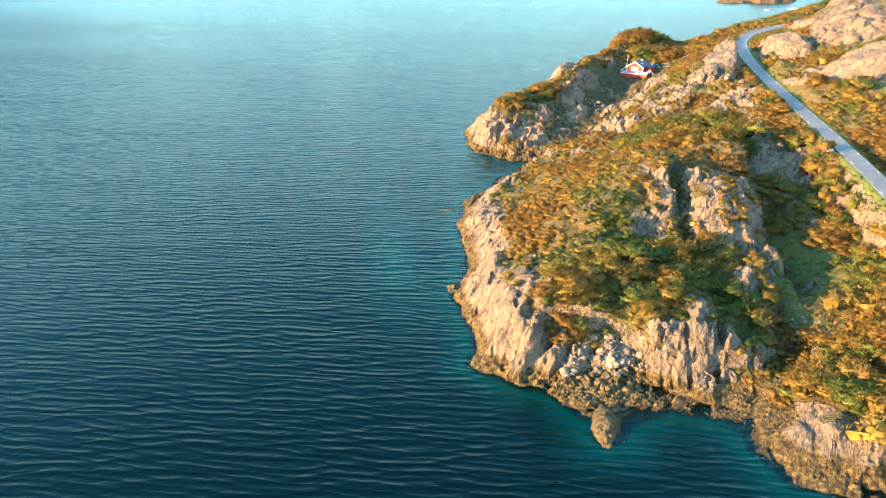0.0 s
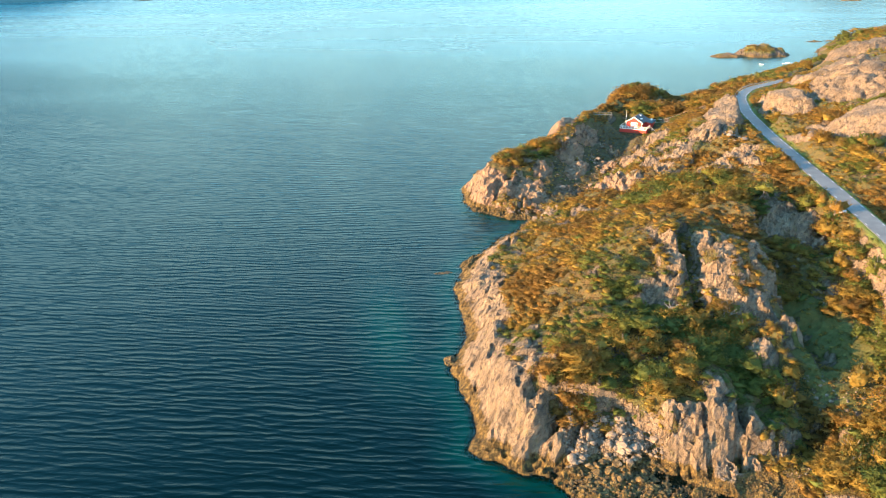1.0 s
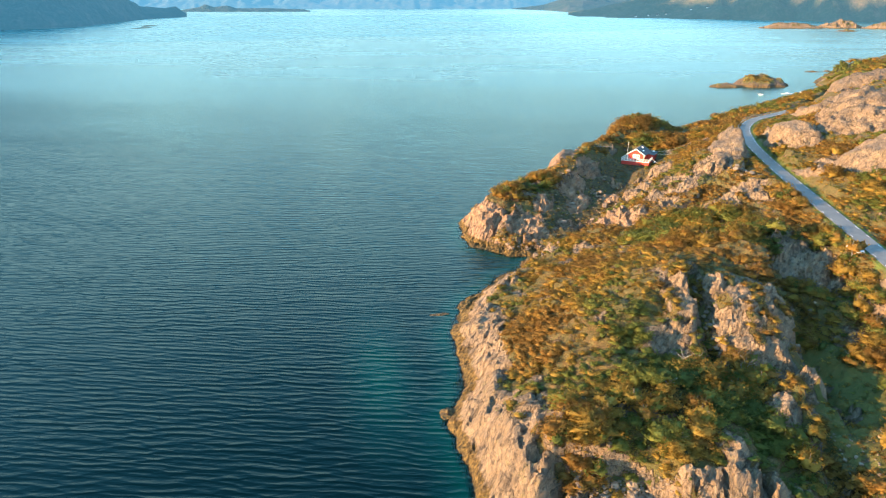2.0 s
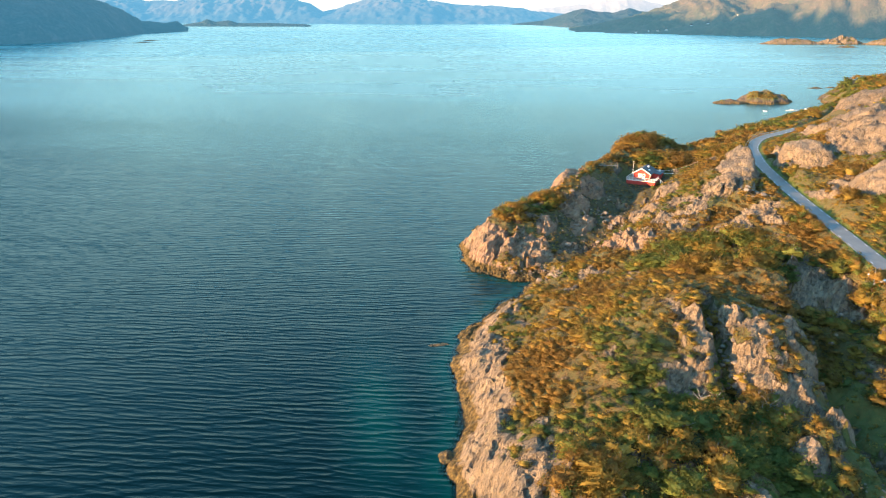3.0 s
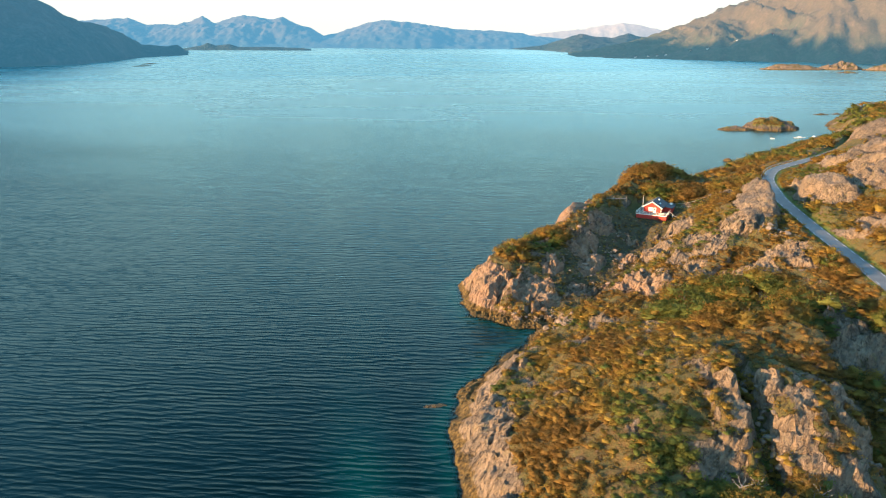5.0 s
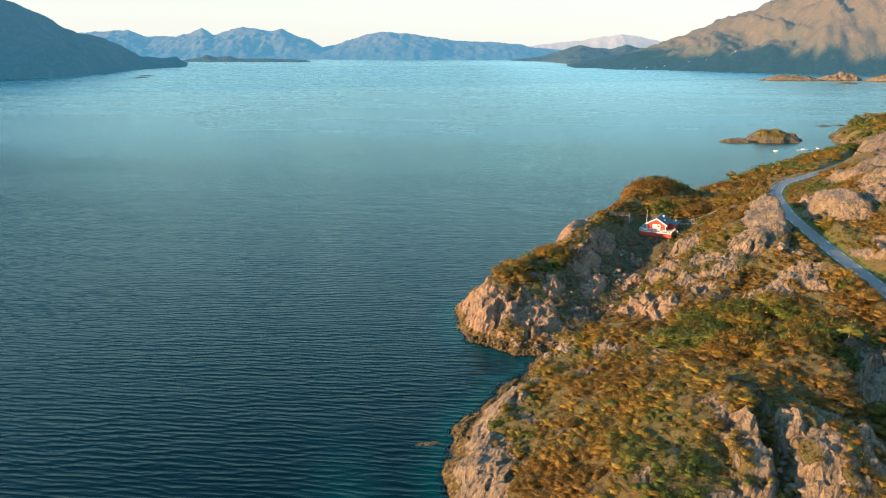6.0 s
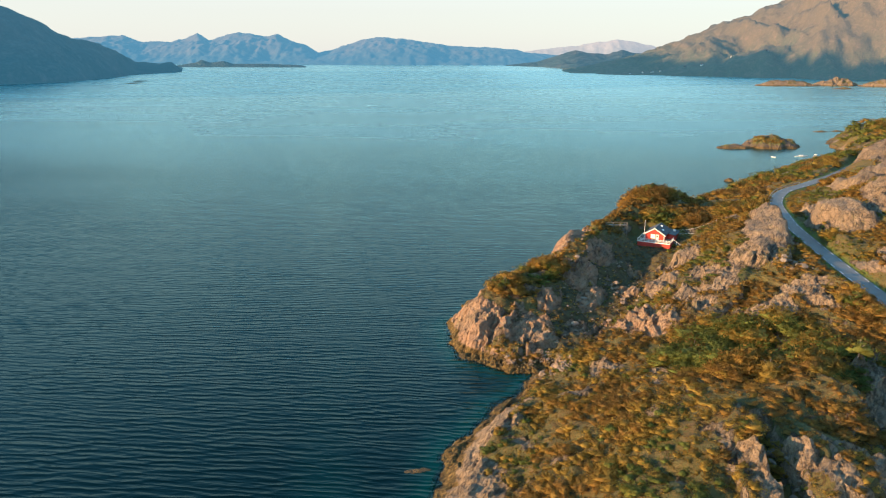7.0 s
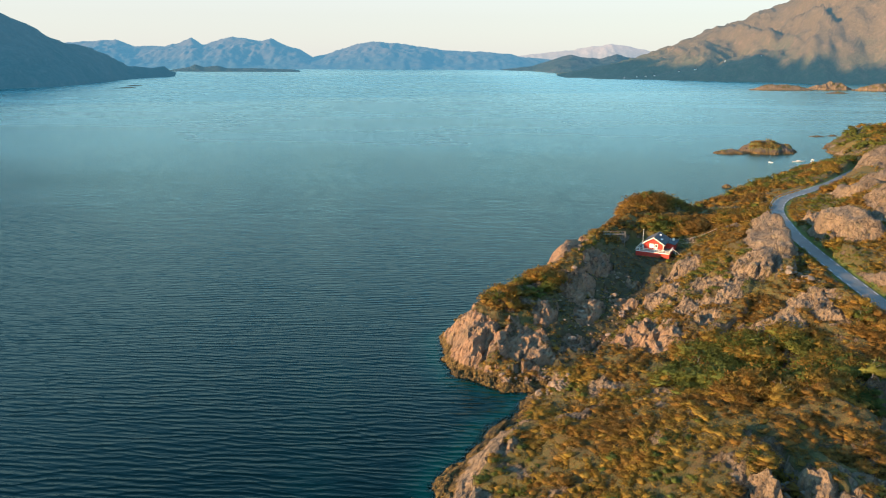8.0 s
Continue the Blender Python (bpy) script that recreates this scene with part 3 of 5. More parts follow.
def land(x, y):
    """Height of the ground, how bare it is, the signed distance from the shore, and the road's verge."""
    wx = x + 2.2 * fbm(x / 9, y / 9, 3, 11) + 0.7 * fbm(x / 2.2, y / 2.2, 2, 12)
    wy = y + 2.2 * fbm(x / 9 + 40, y / 9, 3, 13) + 0.7 * fbm(x / 2.2 + 9, y / 2.2, 2, 14)
    calm = step(160, 320, np.abs(x - 60) + np.abs(y - 200) * 0.6)
    wx, wy = wx + (wx - x) * 2 * calm, wy + (wy - y) * 2 * calm
    d, _ = line_distance(wx, wy, COAST, True)
    d = np.where(inside(wx, wy, COAST), d, -d)
    h = np.clip(base_height(x, y), 1.2, 60)
    east = step(300, 1500, x)
    h = h * (1 - east) + east * (40 + 160 * ridged(x / 900, y / 900, 4, 61))
    h += 2.1 * fbm(x / 14, y / 14, 4, 3) * step(2, 14, d)
    bare, sleek = np.zeros_like(h), np.zeros_like(h)
    for cx, cy, rx, ry, turn, rise, how in ROCKS_NEAR + ROCKS_FAR + ROCKS_HOLLOW + ROCKS_EAST:
        c, s = math.cos(radians(turn)), math.sin(radians(turn))
        u, v = ((x - cx) * c + (y - cy) * s) / rx, (-(x - cx) * s + (y - cy) * c) / ry
        r = np.sqrt(u * u + v * v) + 0.22 * fbm(x / 4, y / 4, 3, 21)
        h += rise * step(1.0, 0.55, r)
        bare = np.maximum(bare, how * step(1.25, 0.8, r))
        sleek = np.maximum(sleek, step(1.1, 0.8, r) * (how > 1.8))
    h = sharpen(x, y, h)
    h = terrace(h, x, y, 3.2, (0.30 + 0.35 * bare) * (1 - 0.7 * sleek))
    scrub = fbm(x / 7, y / 7, 4, 31)
    bare = np.maximum(bare, 0.62 * step(0.16, 0.34, scrub) * step(70, 100, y + x * 0.2))
    bare = np.clip(bare - 0.75 * step(-0.05, 0.25, fbm(x / 4.5, y / 4.5, 4, 33)), 0, 1)
    bare = np.where(d < 4.5 + 4 * step(195, 170, y) + 3 * fbm(x / 6, y / 6, 2, 35), 1.0, bare)
    for cx, cy, rx, ry in GREENS:
        bare = bare * (1 - step(1.2, 0.7, np.hypot((x - cx) / rx, (y - cy) / ry) + 0.3 * fbm(x / 2.5, y / 2.5, 3, 37)))
    slab = step(15, 11, x) * step(96, 104, y) * step(196, 186, y)
    sleek = np.maximum(sleek, slab * 0.5)
    sleek = np.maximum(sleek, step(1.2, 0.8, np.hypot((x - 53) / 9, (y - 81) / 9)))
    steep = 2.6 + 2.0 * soft_noise(x / 14, y / 14, 41)
    shore = step(-0.5, 7.0 + steep + 5 * step(240, 262, y), d)
    low = np.clip(d, 0, None) * 0.42
    h = np.where(d > 0, np.minimum(h * (0.10 + 0.90 * shore), low + h * shore), 0.0)
    kx, ky = x + 1.5 * fbm(x / 5, y / 5, 3, 45), y + 1.5 * fbm(x / 5, y / 5, 3, 47)
    beach = np.maximum(step(1.2, 0.7, np.hypot((x - 46.5) / 6, (y - 88.5) / 6.5)), np.maximum(0.8 * step(1.2, 0.7, np.hypot((x - 31) / 9, (y - 90.3) / 3.0)), 0.8 * step(1.2, 0.7, np.hypot((x - 22.5) / 4.5, (y - 93.5) / 4))))
    h = np.where(d > 0, h * (1 - beach) + np.minimum(h, 0.25 + 0.10 * d) * beach, h)
    one, crack1 = facets(kx, ky, 4.2, 51, 2.6, 1.05)
    two, crack2 = facets(kx, ky, 1.7, 57, 3.0, 1.1)
    rough = (bare * step(0.0, 3.0, d) * 0.85 + 0.15) * (1 - 0.6 * beach) * (1 - 0.66 * sleek)
    three, _ = facets(kx + 31, ky, 1.0, 63, 2.2, 1.0)
    h += np.where(d > -3, rough * (0.9 * one + 0.6 * two - 0.7 * step(0.10, 0.0, crack1) - 0.4 * step(0.16, 0.0, crack2) + 0.5 * fbm(x / 1.9, y / 1.9, 3, 59) + 0.38 * three * (1 - sleek)), 0)
    h += (1 - bare) * step(1.0, 5.0, d) * (0.5 * np.abs(fbm(x / 2.6, y / 2.6, 2, 65)) + 0.3 * fbm(x / 1.1, y / 1.1, 2, 67))
    deep = np.clip(-d, 0, None)
    h = np.where(d > 0, h - 0.15, -0.3 - 2.4 * deep + 0.5 * fbm(x / 3, y / 3, 3, 71) * step(0, 3, deep))
    h = np.where(d < 0, np.maximum(h, -26) + 0, h)
    h = np.where(d < -3, np.maximum(h, -24 + 20 * np.exp(-(((x + 14 + (y - 140) * 0.16) / 8) ** 2 + ((y - 142) / 30) ** 2)) + 6 * np.exp(-(((x + 24) / 12) ** 2 + ((y - 215) / 40) ** 2))), h)
    near, along = line_distance(x, y, ROAD)
    run = [0.0]
    for a, b in zip(ROAD[:-1], ROAD[1:]):
        run.append(run[-1] + math.hypot(b[0] - a[0], b[1] - a[1]))
    level = np.interp(along, run, [p[2] for p in ROAD])
    flat = step(6.4, 2.6, near)
    verge = step(4.0, 2.9, near + 0.8 * fbm(x / 2, y / 2, 2, 73))
    h = h * (1 - flat) + (level - 0.12) * flat
    bay = step(4.6, 2.0, np.hypot((x - 90) / 1.0, (y - 169.5) / 1.5))
    h = h * (1 - bay) + 16.85 * bay
    yard = step(10, 6.5, np.hypot(x - 68.5, (y - 299.5) / 1.35))
    h = h * (1 - yard) + 9.1 * yard
    bare = bare * (1 - verge) * (1 - yard) * (1 - bay)
    return h, bare, d, verge


CLEARINGS = [(36, 236, 9), (44, 251, 10.5), (53, 266, 11), (60, 281, 11), (67, 290, 9), (28, 224, 5), (76, 298, 4), (38, 250, 7), (47, 268, 7), (31, 238, 6), (71, 129, 9), (66, 122, 6), (68, 108, 6), (65, 114, 6), (72, 140, 6)]


def clearing(x, y):
    out = np.zeros_like(x)
    for cx, cy, r in CLEARINGS:
        out = np.maximum(out, step(1.2, 0.7, np.hypot(x - cx, y - cy) / r))
    return out


def spaced(*runs):
    """Grid lines: (start, end, step) runs end to end."""
    return np.concatenate([np.arange(a, b, s) for a, b, s in runs] + [[runs[-1][1]]])


XS = spaced((-4900, -1000, 390), (-1000, -200, 80), (-200, -40, 16), (-40, -12, 4), (-12, -4, 1.0), (-4, 100, 0.5), (100, 150, 0.8), (150, 210, 2.0), (210, 390, 4), (390, 800, 24), (800, 4900, 205))
YS = spaced((-4900, -900, 400), (-900, -100, 50), (-100, 40, 10), (40, 66, 3), (66, 262, 0.5), (262, 330, 0.8), (330, 440, 1.5), (440, 720, 4), (720, 1000, 20), (1000, 4900, 195))


def smooth_rock(x, y):
    """The ice-worn domes and slabs."""
    out = np.zeros(x.shape, bool)
    for cx, cy, rx, ry, turn, rise, how in ROCKS_NEAR + ROCKS_FAR + ROCKS_HOLLOW + ROCKS_EAST:
        if how > 1.55:
            c, s = math.cos(radians(turn)), math.sin(radians(turn))
            out |= np.hypot(((x - cx) * c + (y - cy) * s) / rx, (-(x - cx) * s + (y - cy) * c) / ry) < 1.1
    return out


def build_ground():
    gx, gy = np.meshgrid(XS, YS)
    h, bare, d, verge = land(gx, gy)
    sharp = (bare[:-1, :-1] > 0.45) & ~smooth_rock(gx, gy)[:-1, :-1]
    me = mesh_from("ground", np.stack([gx, gy, h], -1), grid_faces(len(XS), len(YS)), ~sharp.ravel())
    slope = np.hypot(np.gradient(h, axis=0) / np.gradient(gy, axis=0), np.gradient(h, axis=1) / np.gradient(gx, axis=1))
    bare = np.maximum(bare, step(1.2, 2.0, slope + 0.5 * fbm(gx / 3, gy / 3, 3, 77)) * (verge < 0.5) * (np.hypot(gx - 88.5, gy - 169) > 7))
    point_values(me, "rock", bare)
    open_ground = clearing(gx, gy)
    point_values(me, "verge", np.maximum(verge, 0.3 * open_ground * (gy < 200)))
    point_values(me, "hollow_shade", open_ground * (gy > 200))
    me.materials.append(LAND)
    tagged(new("ground", me), "rocky heath land with scrub and shore rock", "ground", kind="structure")
    wx = spaced((-4950, -600, 290), (-600, -60, 30), (-60, -15, 2), (-15, 70, 1.5), (70, 330, 6), (330, 4950, 300))
    wy = spaced((-4950, -600, 300), (-600, 20, 40), (20, 60, 4), (60, 330, 1.5), (330, 680, 6), (680, 4950, 200))
    ax, ay = np.meshgrid(wx, wy)
    bed, _, _, _ = land(ax, ay)
    sea = mesh_from("sea", np.stack([ax, ay, np.zeros_like(ax)], -1), grid_faces(len(wx), len(wy)), True)
    point_values(sea, "depth", np.clip(-bed, 0, 26))
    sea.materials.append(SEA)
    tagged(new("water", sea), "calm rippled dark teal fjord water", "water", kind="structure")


build_ground()


# ---------------------------------------------------------------- distance
SLOPES = []


def build_mountain(name, crest, back, material, label, rough=0.2, seed=0, gap=9.0):
    """A ridge whose crest is given as (x, y, height, how far the shore lies before it); it falls to the water before and behind."""
    c = np.array(crest, float)
    run = np.r_[0, np.cumsum(np.hypot(np.diff(c[:, 0]), np.diff(c[:, 1])))]
    us = np.arange(0, run[-1], gap)
    x, y, z, front = (np.interp(us, run, c[:, k]) for k in range(4))
    vs = np.concatenate([np.linspace(-1, 0, 66), np.linspace(0, 1, 8)[1:]])
    v = np.repeat(vs[:, None], len(us), 1)
    u = np.repeat(us[None], len(vs), 0)
    far = np.hypot(x, y)
    away = np.where(v < 0, v * front * (1 + 0.10 * fbm(u / 130, v * 0, 3, seed + 9)), v * back)
    px, py = x + away * x / far, y + away * y / far
    fall = np.where(v < 0, np.clip(1 + v, 0, 1) ** 0.85, 1 - v)
    cut = np.sin(np.clip(fall, 0, 1) * math.pi)
    h = z * fall + z * rough * cut * (ridged(px / 260 + 3, py / 420, 6, seed + 3) - 0.1) + z * 0.05 * fbm(px / 45, py / 45, 4, seed) * (fall > 0.01) + z * 0.10 * cut * (ridged(px / 90, py / 190, 5, seed + 13) - 0.2) + 15 * rough * step(0, 60, z * fall) * ridged(px / 38, py / 60, 4, seed + 15) - 2.0 * (np.abs(v) > 0.98) - 0.6
    me = mesh_from(name, np.stack([px, py, h], -1), grid_faces(len(us), len(vs)), True)
    me.materials.append(material)
    SLOPES.append(np.stack([px, py, h], -1).reshape(-1, 3))
    return tagged(new(name, me), label, "mountain", kind="structure")


def level_ridge(points, y, front):
    return [(x, y, z, front) for x, z in points]


FAR_A = [(-2700, 60), (-2494, 93), (-2290, 137), (-2180, 147), (-2077, 154), (-1992, 157), (-1894, 121), (-1706, 119), (-1609, 142), (-1542, 174), (-1474, 132), (-1380, 155), (-1291, 175), (-1193, 162), (-1116, 153), (-1064, 169), (-975, 127), (-891, 104), (-818, 62), (-740, 39), (-656, 13), (-600, 2)]
FAR_B = [(-980, 2), (-919, 26), (-850, 52), (-731, 75), (-612, 114), (-527, 140), (-403, 150), (-309, 141), (-175, 122), (-8, 100), (194, 94), (362, 81), (463, 62), (699, 43), (900, 30)]
FAR_C = [(200, 30), (326, 54), (553, 86), (727, 103), (866, 124), (1022, 148), (1110, 131), (1251, 104), (1392, 88), (1568, 71)]
RIGHT = [(416, 2950, 3, 40), (440, 2900, 11, 280), (575, 2950, 33, 430), (714, 3000, 64, 560), (841, 3000, 104, 630), (966, 3000, 155, 690), (1011, 3000, 175, 720), (1083, 2980, 195, 760), (1152, 2950, 230, 780),
         (1232, 2900, 255, 770), (1323, 2850, 316, 770), (1519, 2800, 395, 805), (1788, 2700, 471, 850), (2070, 2500, 489, 850), (2700, 2000, 420, 800)]
RIGHT_FOOT = [(272, 4000, 3, 40), (422, 3900, 22, 200), (534, 3800, 61, 500), (603, 3800, 78, 600), (658, 3800, 67, 600), (742, 3800, 59, 600), (823, 3800, 81, 600), (893, 3800, 65, 600), (990, 3800, 60, 600), (1098, 3700, 61, 500)]
# Rows up to x = -1494 are out of view, raised to shade mountain_right.
LEFT = [(-2200, 200, 150, 250), (-2120, 560, 280, 250), (-2100, 650, 790, 260), (-2080, 900, 770, 400), (-2050, 1250, 710, 600), (-1960, 1450, 660, 560), (-1720, 1600, 600, 420), (-1494, 1700, 390, 350), (-1324, 1750, 289, 330), (-1201, 1820, 227, 320), (-1065, 1900, 168, 296), (-1042, 1950, 150, 290), (-1024, 2000, 122, 300), (-1017, 2080, 101, 320),
        (-1000, 2200, 90, 240), (-999, 2300, 70, 230), (-1020, 2480, 37, 180), (-979, 2580, 30, 130), (-963, 2640, 33, 110), (-945, 2700, 3, 85)]
LEFT_FAR = [(-1400, 8), (-1243, 6), (-1153, 19), (-1127, 31), (-1090, 19), (-1026, 26), (-989, 14), (-863, 15), (-686, 10), (-650, 2)]
# Emission on these ranges stands in for haze; the slopes give no light.
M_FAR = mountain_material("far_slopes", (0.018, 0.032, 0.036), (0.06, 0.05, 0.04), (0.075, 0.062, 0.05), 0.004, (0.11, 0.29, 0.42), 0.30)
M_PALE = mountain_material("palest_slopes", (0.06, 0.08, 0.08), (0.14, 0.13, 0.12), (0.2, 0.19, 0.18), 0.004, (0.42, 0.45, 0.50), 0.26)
# The nearer slopes glow faintly too, haze added as emission.
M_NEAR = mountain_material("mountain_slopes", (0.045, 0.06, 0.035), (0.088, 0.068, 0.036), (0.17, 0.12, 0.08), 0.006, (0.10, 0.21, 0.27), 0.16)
# Shaded copy of M_NEAR: shade put into a darker base and bluer emission.
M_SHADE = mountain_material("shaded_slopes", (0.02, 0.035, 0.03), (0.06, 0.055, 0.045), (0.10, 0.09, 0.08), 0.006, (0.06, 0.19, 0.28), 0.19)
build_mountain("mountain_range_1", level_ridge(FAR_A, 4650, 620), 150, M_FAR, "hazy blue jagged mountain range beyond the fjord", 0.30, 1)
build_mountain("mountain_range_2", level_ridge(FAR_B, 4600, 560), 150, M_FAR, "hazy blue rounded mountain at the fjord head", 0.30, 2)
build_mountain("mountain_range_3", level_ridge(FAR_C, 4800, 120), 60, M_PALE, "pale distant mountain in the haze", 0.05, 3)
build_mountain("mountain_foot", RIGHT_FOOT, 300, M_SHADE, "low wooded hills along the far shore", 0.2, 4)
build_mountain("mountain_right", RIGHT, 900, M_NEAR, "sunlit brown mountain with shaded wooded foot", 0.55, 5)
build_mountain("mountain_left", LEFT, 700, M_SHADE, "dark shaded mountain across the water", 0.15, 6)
# Out of view, added only to cast shade on the foot of mountain_right.
build_mountain("mountain_unseen", [(-2300, 1250, 650, 400), (-2050, 1600, 700, 400), (-1950, 1850, 660, 350), (-1900, 2050, 480, 300), (-1880, 2200, 200, 200)], 400, M_SHADE, "unseen mountain added to shade the foot of the right mountain", 0.2, 8, 20.0)
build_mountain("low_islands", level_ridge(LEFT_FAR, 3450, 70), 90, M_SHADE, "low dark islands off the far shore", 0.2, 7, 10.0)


# ---------------------------------------------------------------- road
def smooth_line(pts, gap=1.5):
    """Points every gap metres along a Catmull-Rom curve."""
    p = np.array(pts, float)
    p = np.vstack([2 * p[0] - p[1], p, 2 * p[-1] - p[-2]])
    out = []
    for a, b, c, d in zip(p[:-3], p[1:-2], p[2:-1], p[3:]):
        n = max(2, int(np.linalg.norm(c - b) / gap))
        for t in np.arange(n) / n:
            out.append(0.5 * (2 * b + (c - a) * t + (2 * a - 5 * b + 4 * c - d) * t**2 + (3 * b - a - 3 * c + d) * t**3))
    return np.array(out)


def ribbon(line, left, right, lift):
    """A strip beside a line: left and right are offsets across it (right is positive)."""
    t = np.gradient(line[:, :2], axis=0)
    t /= np.linalg.norm(t, axis=1)[:, None]
    side = np.stack([t[:, 1], -t[:, 0]], -1)
    a, b = line.copy(), line.copy()
    a[:, :2] += side * left
    b[:, :2] += side * right
    a[:, 2] += lift
    b[:, 2] += lift
    v = np.stack([a, b], 1).reshape(-1, 3)
    n = len(line)
    i = np.arange(n - 1) * 2
    return v, np.stack([i, i + 1, i + 3, i + 2], -1)


ROAD_LINE = smooth_line(ROAD)


def build_road():
    v, f = ribbon(ROAD_LINE, -2.2, 2.2, 0.02)
    low = v.copy()
    low[:, 2] -= 0.3
    n = len(v)
    i = np.arange(0, n - 2, 2)
    sides = np.concatenate([np.stack([i, i + 2, i + 2 + n, i + n], -1), np.stack([i + 1, i + 1 + n, i + 3 + n, i + 3], -1)])
    me = mesh_from("road", np.vstack([v, low]), np.concatenate([f, sides]))
    me.materials.append(ASPHALT)
    road = tagged(new("road", me), "narrow grey asphalt road with dashed edge lines", "road", kind="structure")
    return road


ROAD_OB = build_road()


# ---------------------------------------------------------------- shrubs
RNG = np.random.default_rng(7)


def leaf_cloud(rng, count, size, lobes, round_=10, rings=4):
    """One shrub of unit height: a lumpy canopy of several lobes, and leafy twig tips that break up its outline. Returns vertices, triangles and the ways they face."""
    centres = rng.normal(0, 0.25, (lobes, 3))
    centres[:, 2] = rng.uniform(0.28, 0.72, lobes)
    radius = rng.uniform(0.15, 0.28, lobes)
    # canopy: the outermost lobe in each direction from a point in the middle
    mid = np.array([0, 0, 0.25])
    a = np.arange(round_) * 2 * math.pi / round_
    ways = [(math.cos(t) * math.cos(e), math.sin(t) * math.cos(e), math.sin(e)) for e in np.linspace(-0.35, 1.15, rings) for t in a + e]
    ways = np.array(ways + [(0, 0, 1)])
    rel = centres - mid
    dot = ways @ rel.T
    under = radius**2 - (rel**2).sum(1) + dot**2
    reach = np.where(under > 0, dot + np.sqrt(np.maximum(under, 0)), 0.10).max(1) * rng.uniform(0.60, 0.88, len(ways))
    v = mid + ways * reach[:, None]
    f = []
    for r in range(rings - 1):
        for k in range(round_):
            p, q = r * round_ + k, r * round_ + (k + 1) % round_
            f += [(p, q, q + round_), (p, q + round_, p + round_)]
    top = (rings - 1) * round_
    f += [(top + k, top + (k + 1) % round_, len(ways) - 1) for k in range(round_)]
    # leaves
    which = rng.integers(0, lobes, count)
    way = rng.normal(0, 1, (count, 3)) + np.array([0, 0, 0.35])
    way /= np.linalg.norm(way, axis=1)[:, None]
    c = centres[which] + way * (radius[which] * rng.uniform(0.82, 1.04, count))[:, None]
    c[:, 2] = np.clip(c[:, 2], 0.05, 1.1)
    n = way + rng.normal(0, 0.35, (count, 3))
    n /= np.linalg.norm(n, axis=1)[:, None]
    out = way + rng.normal(0, 0.45, (count, 3)) + np.array([0, 0, 0.25])
    out /= np.linalg.norm(out, axis=1)[:, None]
    w = np.cross(out, rng.normal(0, 1, (count, 3)))
    w /= np.linalg.norm(w, axis=1)[:, None]
    s = size * rng.uniform(0.6, 1.4, count)[:, None]
    leaves = np.stack([c - w * s * 0.55 - out * s * 0.5, c + w * s * 0.55 - out * s * 0.5, c + out * s * 1.5], 1).reshape(-1, 3)
    lf = np.arange(count * 3).reshape(-1, 3) + len(v)
    return np.vstack([v, leaves]), np.vstack([np.array(f), lf]).astype(np.int32), np.vstack([ways, np.repeat(way * 0.8 + n * 0.35, 3, 0)])


def point_vectors(me, name, values):
    me.attributes.new(name, "FLOAT_VECTOR", "POINT").data.foreach_set("vector", np.asarray(values, np.float32).ravel())


def scatter_leaves(name, clouds, places, sizes, tones, material, label, category):
    """Many shrubs in one mesh, turned and scaled copies of the unit shrubs."""
    which = RNG.integers(0, len(clouds), len(places))
    spin = RNG.uniform(0, 2 * math.pi, len(places))
    blocks, faces, shades, ways, count = [], [], [], [], 0
    for k, (cv, cf, cn) in enumerate(clouds):
        some = np.where(which == k)[0]
        c, s = np.cos(spin[some])[:, None], np.sin(spin[some])[:, None]
        x, y, z = cv.T
        w, t = sizes[some, 0][:, None], sizes[some, 1][:, None]
        v = np.stack([(x * c - y * s) * w + places[some, 0:1], (x * s + y * c) * w + places[some, 1:2], z[None] * t + places[some, 2:3]], -1)
        blocks.append(v.reshape(-1, 3))
        x, y, z = cn.T
        ways.append(np.stack([x * c - y * s, x * s + y * c, z[None] + 0 * c], -1).reshape(-1, 3))
        faces.append((cf[None] + (np.arange(len(some)) * len(cv))[:, None, None] + count).reshape(-1, 3))
        shades.append(np.repeat(tones[some], len(cv)))
        count += len(some) * len(cv)
    me = mesh_from(name, np.vstack(blocks), np.vstack(faces), True)
    point_values(me, "tone", np.concatenate(shades))
    point_vectors(me, "puff", np.vstack(ways))
    me.materials.append(material)
    return tagged(new(name, me), label, category, kind="stuff")


def spots(count, x0, x1, y0, y1):
    x, y = RNG.uniform(x0, x1, count), RNG.uniform(y0, y1, count)
    h, bare, d, verge = land(x, y)
    return x, y, h, bare, d, verge


# Thickets: middle, radius, height of the shrubs.
THICKETS = [
    (20, 108, 8, 2.2), (32, 113, 8, 2.4), (44, 122, 8, 2.4), (52, 112, 5, 2.0), (62, 188, 12, 3.2), (72, 191, 9, 3.0), (61, 207, 11, 3.1), (70, 206, 8, 2.6), (52, 200, 7, 2.8), (17, 246, 6, 2.2), (28, 262, 8, 2.4), (78, 343, 11, 2.8), (90, 354, 8, 2.4),
    (128, 392, 14, 2.2), (61, 91, 7, 3.2), (75, 100, 13, 3.8), (82, 124, 9, 2.6), (68, 81, 9, 3.8), (118, 197, 7, 2.6), (124, 248, 6, 2.4), (112, 330, 9, 2.6), (105, 318, 9, 2.6),
]
